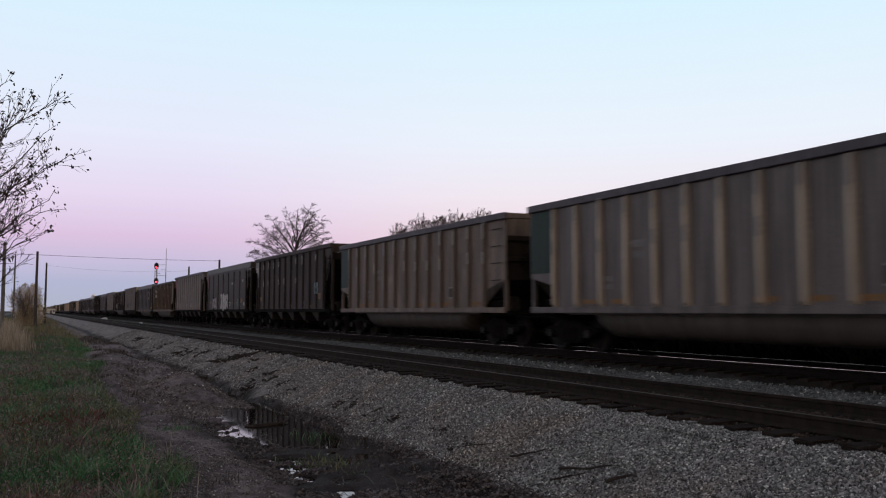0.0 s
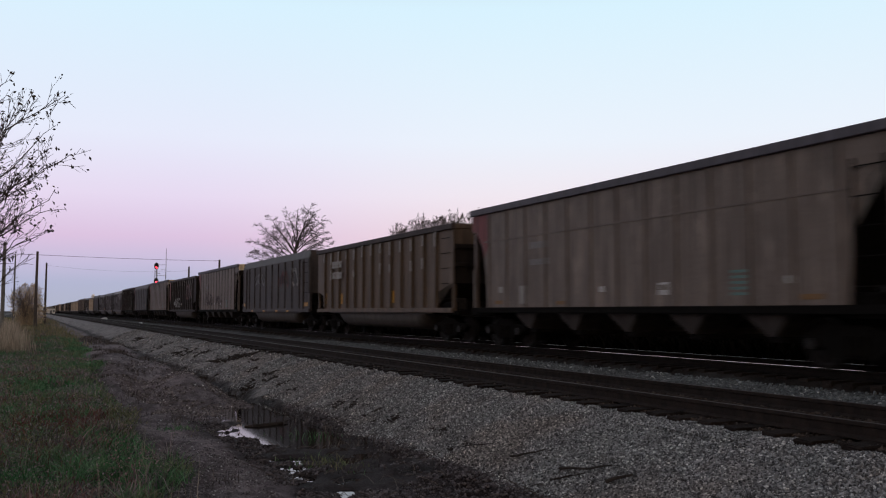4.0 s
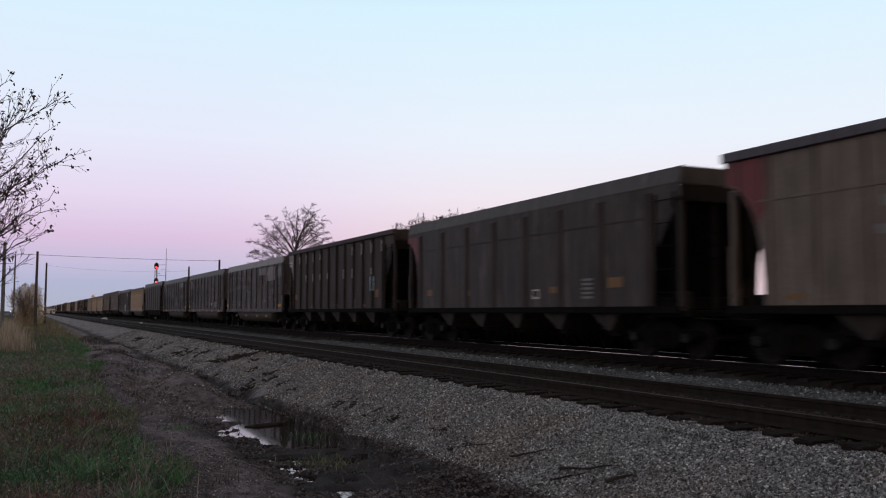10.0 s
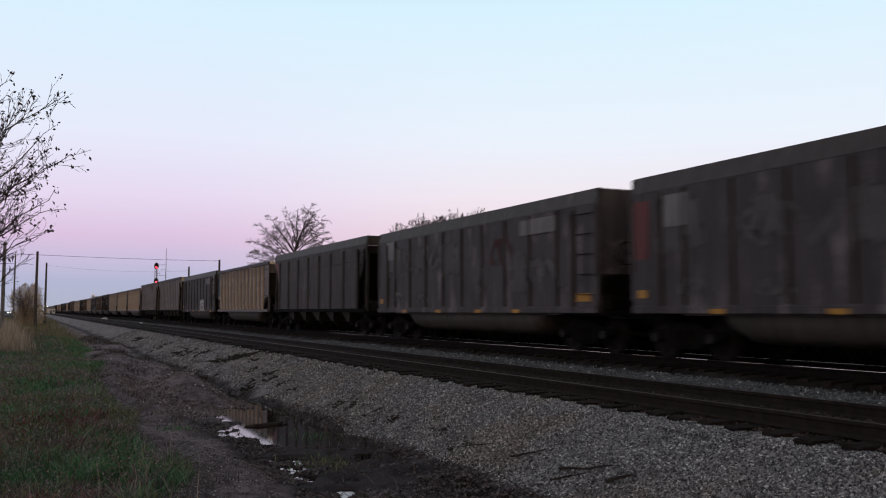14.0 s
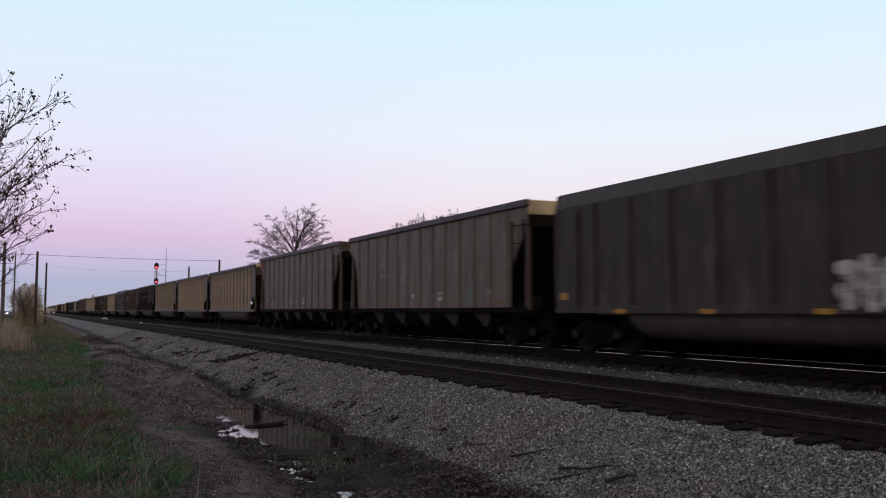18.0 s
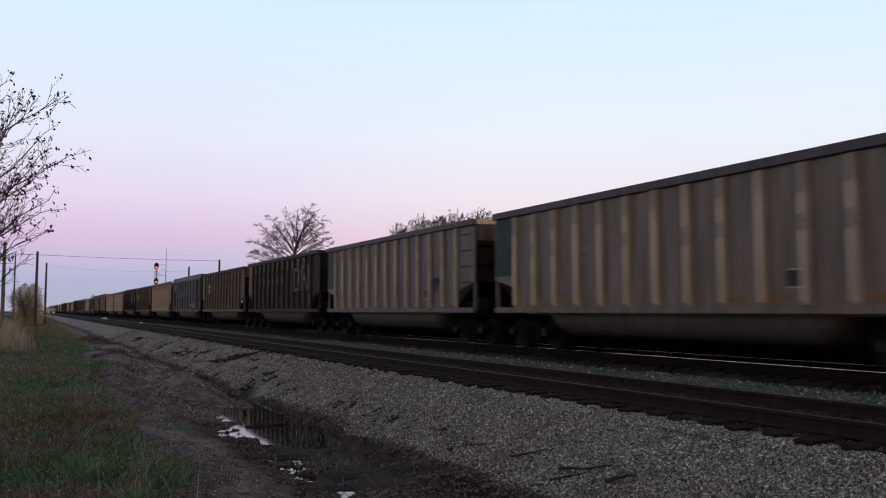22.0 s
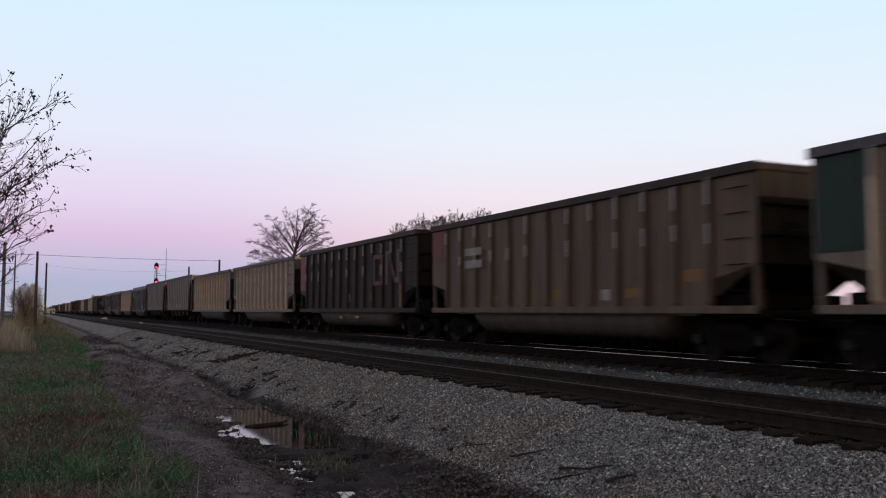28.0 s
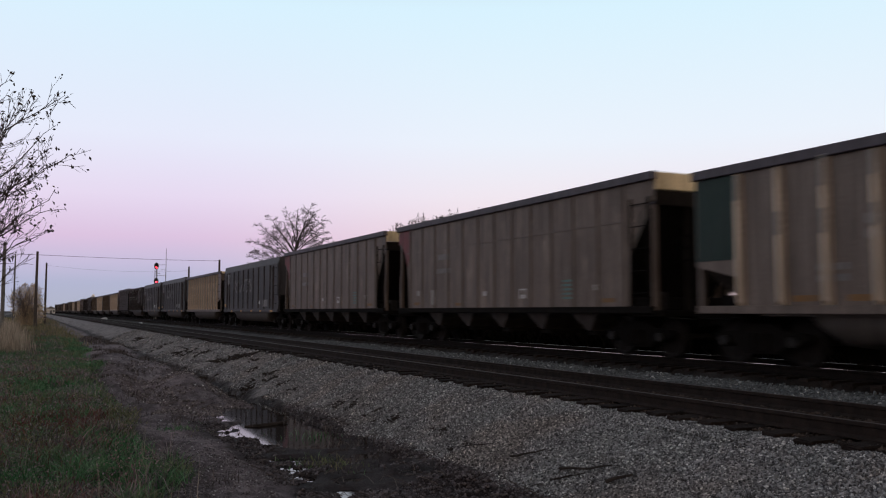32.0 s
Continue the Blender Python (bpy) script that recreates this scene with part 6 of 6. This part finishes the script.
def build_pole(x, y, top, rad, mat, label, arms=0, cat="pole"):
    p = thing("utility_pole", pose(x, y, float(ground_z(x, y)) - .1), label, cat, "poles along the line")
    h = top + .4
    part("shaft", add_tube(bmesh.new(), [(0, 0, 0), (0, 0, h * .5), (.02, 0, h)], [rad, rad * .88, rad * .7], 10), M[mat], p)
    for k in range(arms):
        part("crossarm", box_bm(-.9, .9, -.06, .06, h - .5 - .7 * k, h - .36 - .7 * k), M[mat], p)
    return p


build_pole(24.28, 126.5, 8.9, .20, "wood_pole", "dark wooden utility pole behind the train")
build_pole(24.12, 152.0, 9.1, .20, "wood_pole", "dark wooden utility pole behind the train")
build_pole(.66, 115.5, 8.8, .19, "wood_pole", "dark wooden utility pole beside the bush")
build_pole(2.15, 146.9, 9.1, .18, "wood_pole", "slim wooden utility pole beyond the bush")
build_pole(-1.80, 122.3, 8.8, .12, "post", "dull metal pole on the verge", 0, "pole")
build_pole(-1.66, 66.9, 6.4, .14, "post", "grey metal post on the verge", 0, "post")


def build_wire(a, b, sag, label, rad=.022):
    a, b = Vector(a), Vector(b)
    pts = []
    for k in range(25):
        u = k / 24
        p = a.lerp(b, u)
        p.z -= sag * 4 * u * (1 - u)
        pts.append(p)
    ob = link_mesh("overhead_wire", to_mesh(add_tube(bmesh.new(), pts, [rad] * 25, 5)), M["wire"])
    tagged(ob, label, "wire", "overhead wires")


build_wire((.66, 115.5, 8.35), (24.28, 126.5, 8.75), .10, "thin dark wire crossing above the tracks")
build_wire((2.15, 146.9, 8.6), (24.12, 152.0, 8.4), .5, "thin dark wire crossing above the tracks", .010)
build_wire((.66, 115.5, 8.35), (-24, 104, 8.9), .3, "thin dark wire running from the wooden pole")

# ------------------------------------------------------------------ far buildings
def build_far():
    s = thing("storage_tank", pose(29.4, 484, -.2), "pale distant storage tank with domed top", "tank")
    part("shell", add_tube(bmesh.new(), [(0, 0, 0), (0, 0, 9.3)], [1.0, 1.0], 20), M["wall_white"], s)
    bm = bmesh.new()
    add_tube(bm, [(0, 0, 9.3), (0, 0, 10.0), (0, 0, 10.4)], [1.05, .7, .2], 20)
    part("dome", bm, M["wall_white"], s)
    for x, w, h, lit in ((-2.6, 5.5, 3.4, 0), (4.6, 3.4, 4.2, 1), (10.0, 4.0, 3.0, 0)):
        b = thing("far_building", pose(x, 496, -.2), "small white distant building with pitched roof", "building", "far buildings")
        part("wall", box_bm(-w / 2, w / 2, -3, 3, 0, h), M["wall_white"], b)
        part("roof", add_prism_y(bmesh.new(), [(-w / 2 - .3, h), (w / 2 + .3, h), (0, h + 1.3)], -3.3, 3.3), M["roof_grey"], b)
        part("door", box_bm(-.5, .5, -3.06, -3.0, 0, 2.1), M["roof_grey"], b)
        part("window", box_bm(w * .22, w * .22 + .9, -3.05, -3.0, 1.2, 2.2), M["roof_grey"], b)


build_far()



# ------------------------------------------------------------------ road with an oncoming car
def build_road():
    xs, ys = np.array([-15.6, -8.6]), np.concatenate([np.arange(-300, 60, 30), np.arange(60, 2000, 40)])
    v = [(x, y, float(ground_z(x, y)) + .06) for y in ys for x in xs]
    f = [(2 * k, 2 * k + 1, 2 * k + 3, 2 * k + 2) for k in range(len(ys) - 1)]
    tagged(link_mesh("road", mesh_from_arrays("road", v, f), M["asphalt"]), "grey asphalt road parallel to the tracks", "road", kind="structure")


M["asphalt"] = mottled("asphalt", (.035, .035, .037), (.065, .064, .064), 3, .85)
M["car_paint"] = mottled("grey_car_paint", (.10, .10, .11), (.13, .13, .14), 3, .35, .3)
M["tyre"] = mottled("tyre_rubber", (.012, .012, .012), (.02, .02, .02), 6, .9)
M["car_glass"] = mottled("dark_car_glass", (.01, .011, .012), (.014, .015, .016), 3, .08)
build_road()


def build_car():
    car = thing("car", pose(-12, 910, float(ground_z(-12, 500)) + .07), "grey oncoming car with lit headlamps", "car")
    side = [(-2.2, .35), (2.2, .35), (2.25, .75), (2.1, .95), (-1.1, .98), (-2.2, .75)]
    bm = add_prism_x(bmesh.new(), side, -.88, .88)
    bmesh.ops.bevel(bm, geom=list(bm.edges), offset=.06, segments=2, affect="EDGES")
    part("body", bm, M["car_paint"], car)
    bm = add_prism_x(bmesh.new(), [(-1.05, .96), (1.75, .94), (1.2, 1.44), (-.3, 1.46)], -.78, .78)
    bmesh.ops.bevel(bm, geom=list(bm.edges), offset=.05, segments=2, affect="EDGES")
    part("cabin", bm, M["car_glass"], car)
    for x in (-.80, .80):
        for y in (-1.35, 1.35):
            w = part("wheel", cached("car_wheel", lambda: add_tube(bmesh.new(), [(-.1, 0, 0), (.1, 0, 0)], [.32, .32], 14)), M["tyre"], car)
            w.location = (x, y, .32)
        h = part("headlamp", cached("headlamp", lambda: add_tube(bmesh.new(), [(0, -.06, 0), (0, .06, 0)], [.13, .13], 12)), M["head_lamp_far"], car, "lit headlamp")
        h.location = (x * .8, -2.2, .68)
    return car


M["head_lamp_far"] = glow_material("car_headlamp_glow", (1.0, .93, .80), 60.0)
ROAD_CAR = build_car()



# ------------------------------------------------------------------ what moves
def motions():
    for ob in TRAIN:
        x, y, z = ob.matrix_basis.translation
        walk(ob, [(0.0, pose(x, y, z)), (16.0, pose(x, y - 16 * SPEED, z)), (32.0, pose(x, y - 32 * SPEED, z))])
    x, y, z = ROAD_CAR.matrix_basis.translation
    walk(ROAD_CAR, [(t, pose(x, y - 18.9 * t, z)) for t in (0.0, 16.0, 32.0)])
    # all wheels roll alike, so the wheelsets of one kind share one set of keys
    turn = math.degrees(SPEED / .457)
    for s in (-1, 1):
        first = WHEELS[s][0]
        x, y, z = first.location
        walk(first, [(k / FPS, pose(x, y, z, turn * k / FPS)) for k in range(32 * FPS + 1)])
        for w in WHEELS[s][1:]:
            w.rotation_mode = "QUATERNION"
            w.animation_data_create()
            w.animation_data.action = first.animation_data.action
            w.animation_data.action_slot = first.animation_data.action_slot


motions()
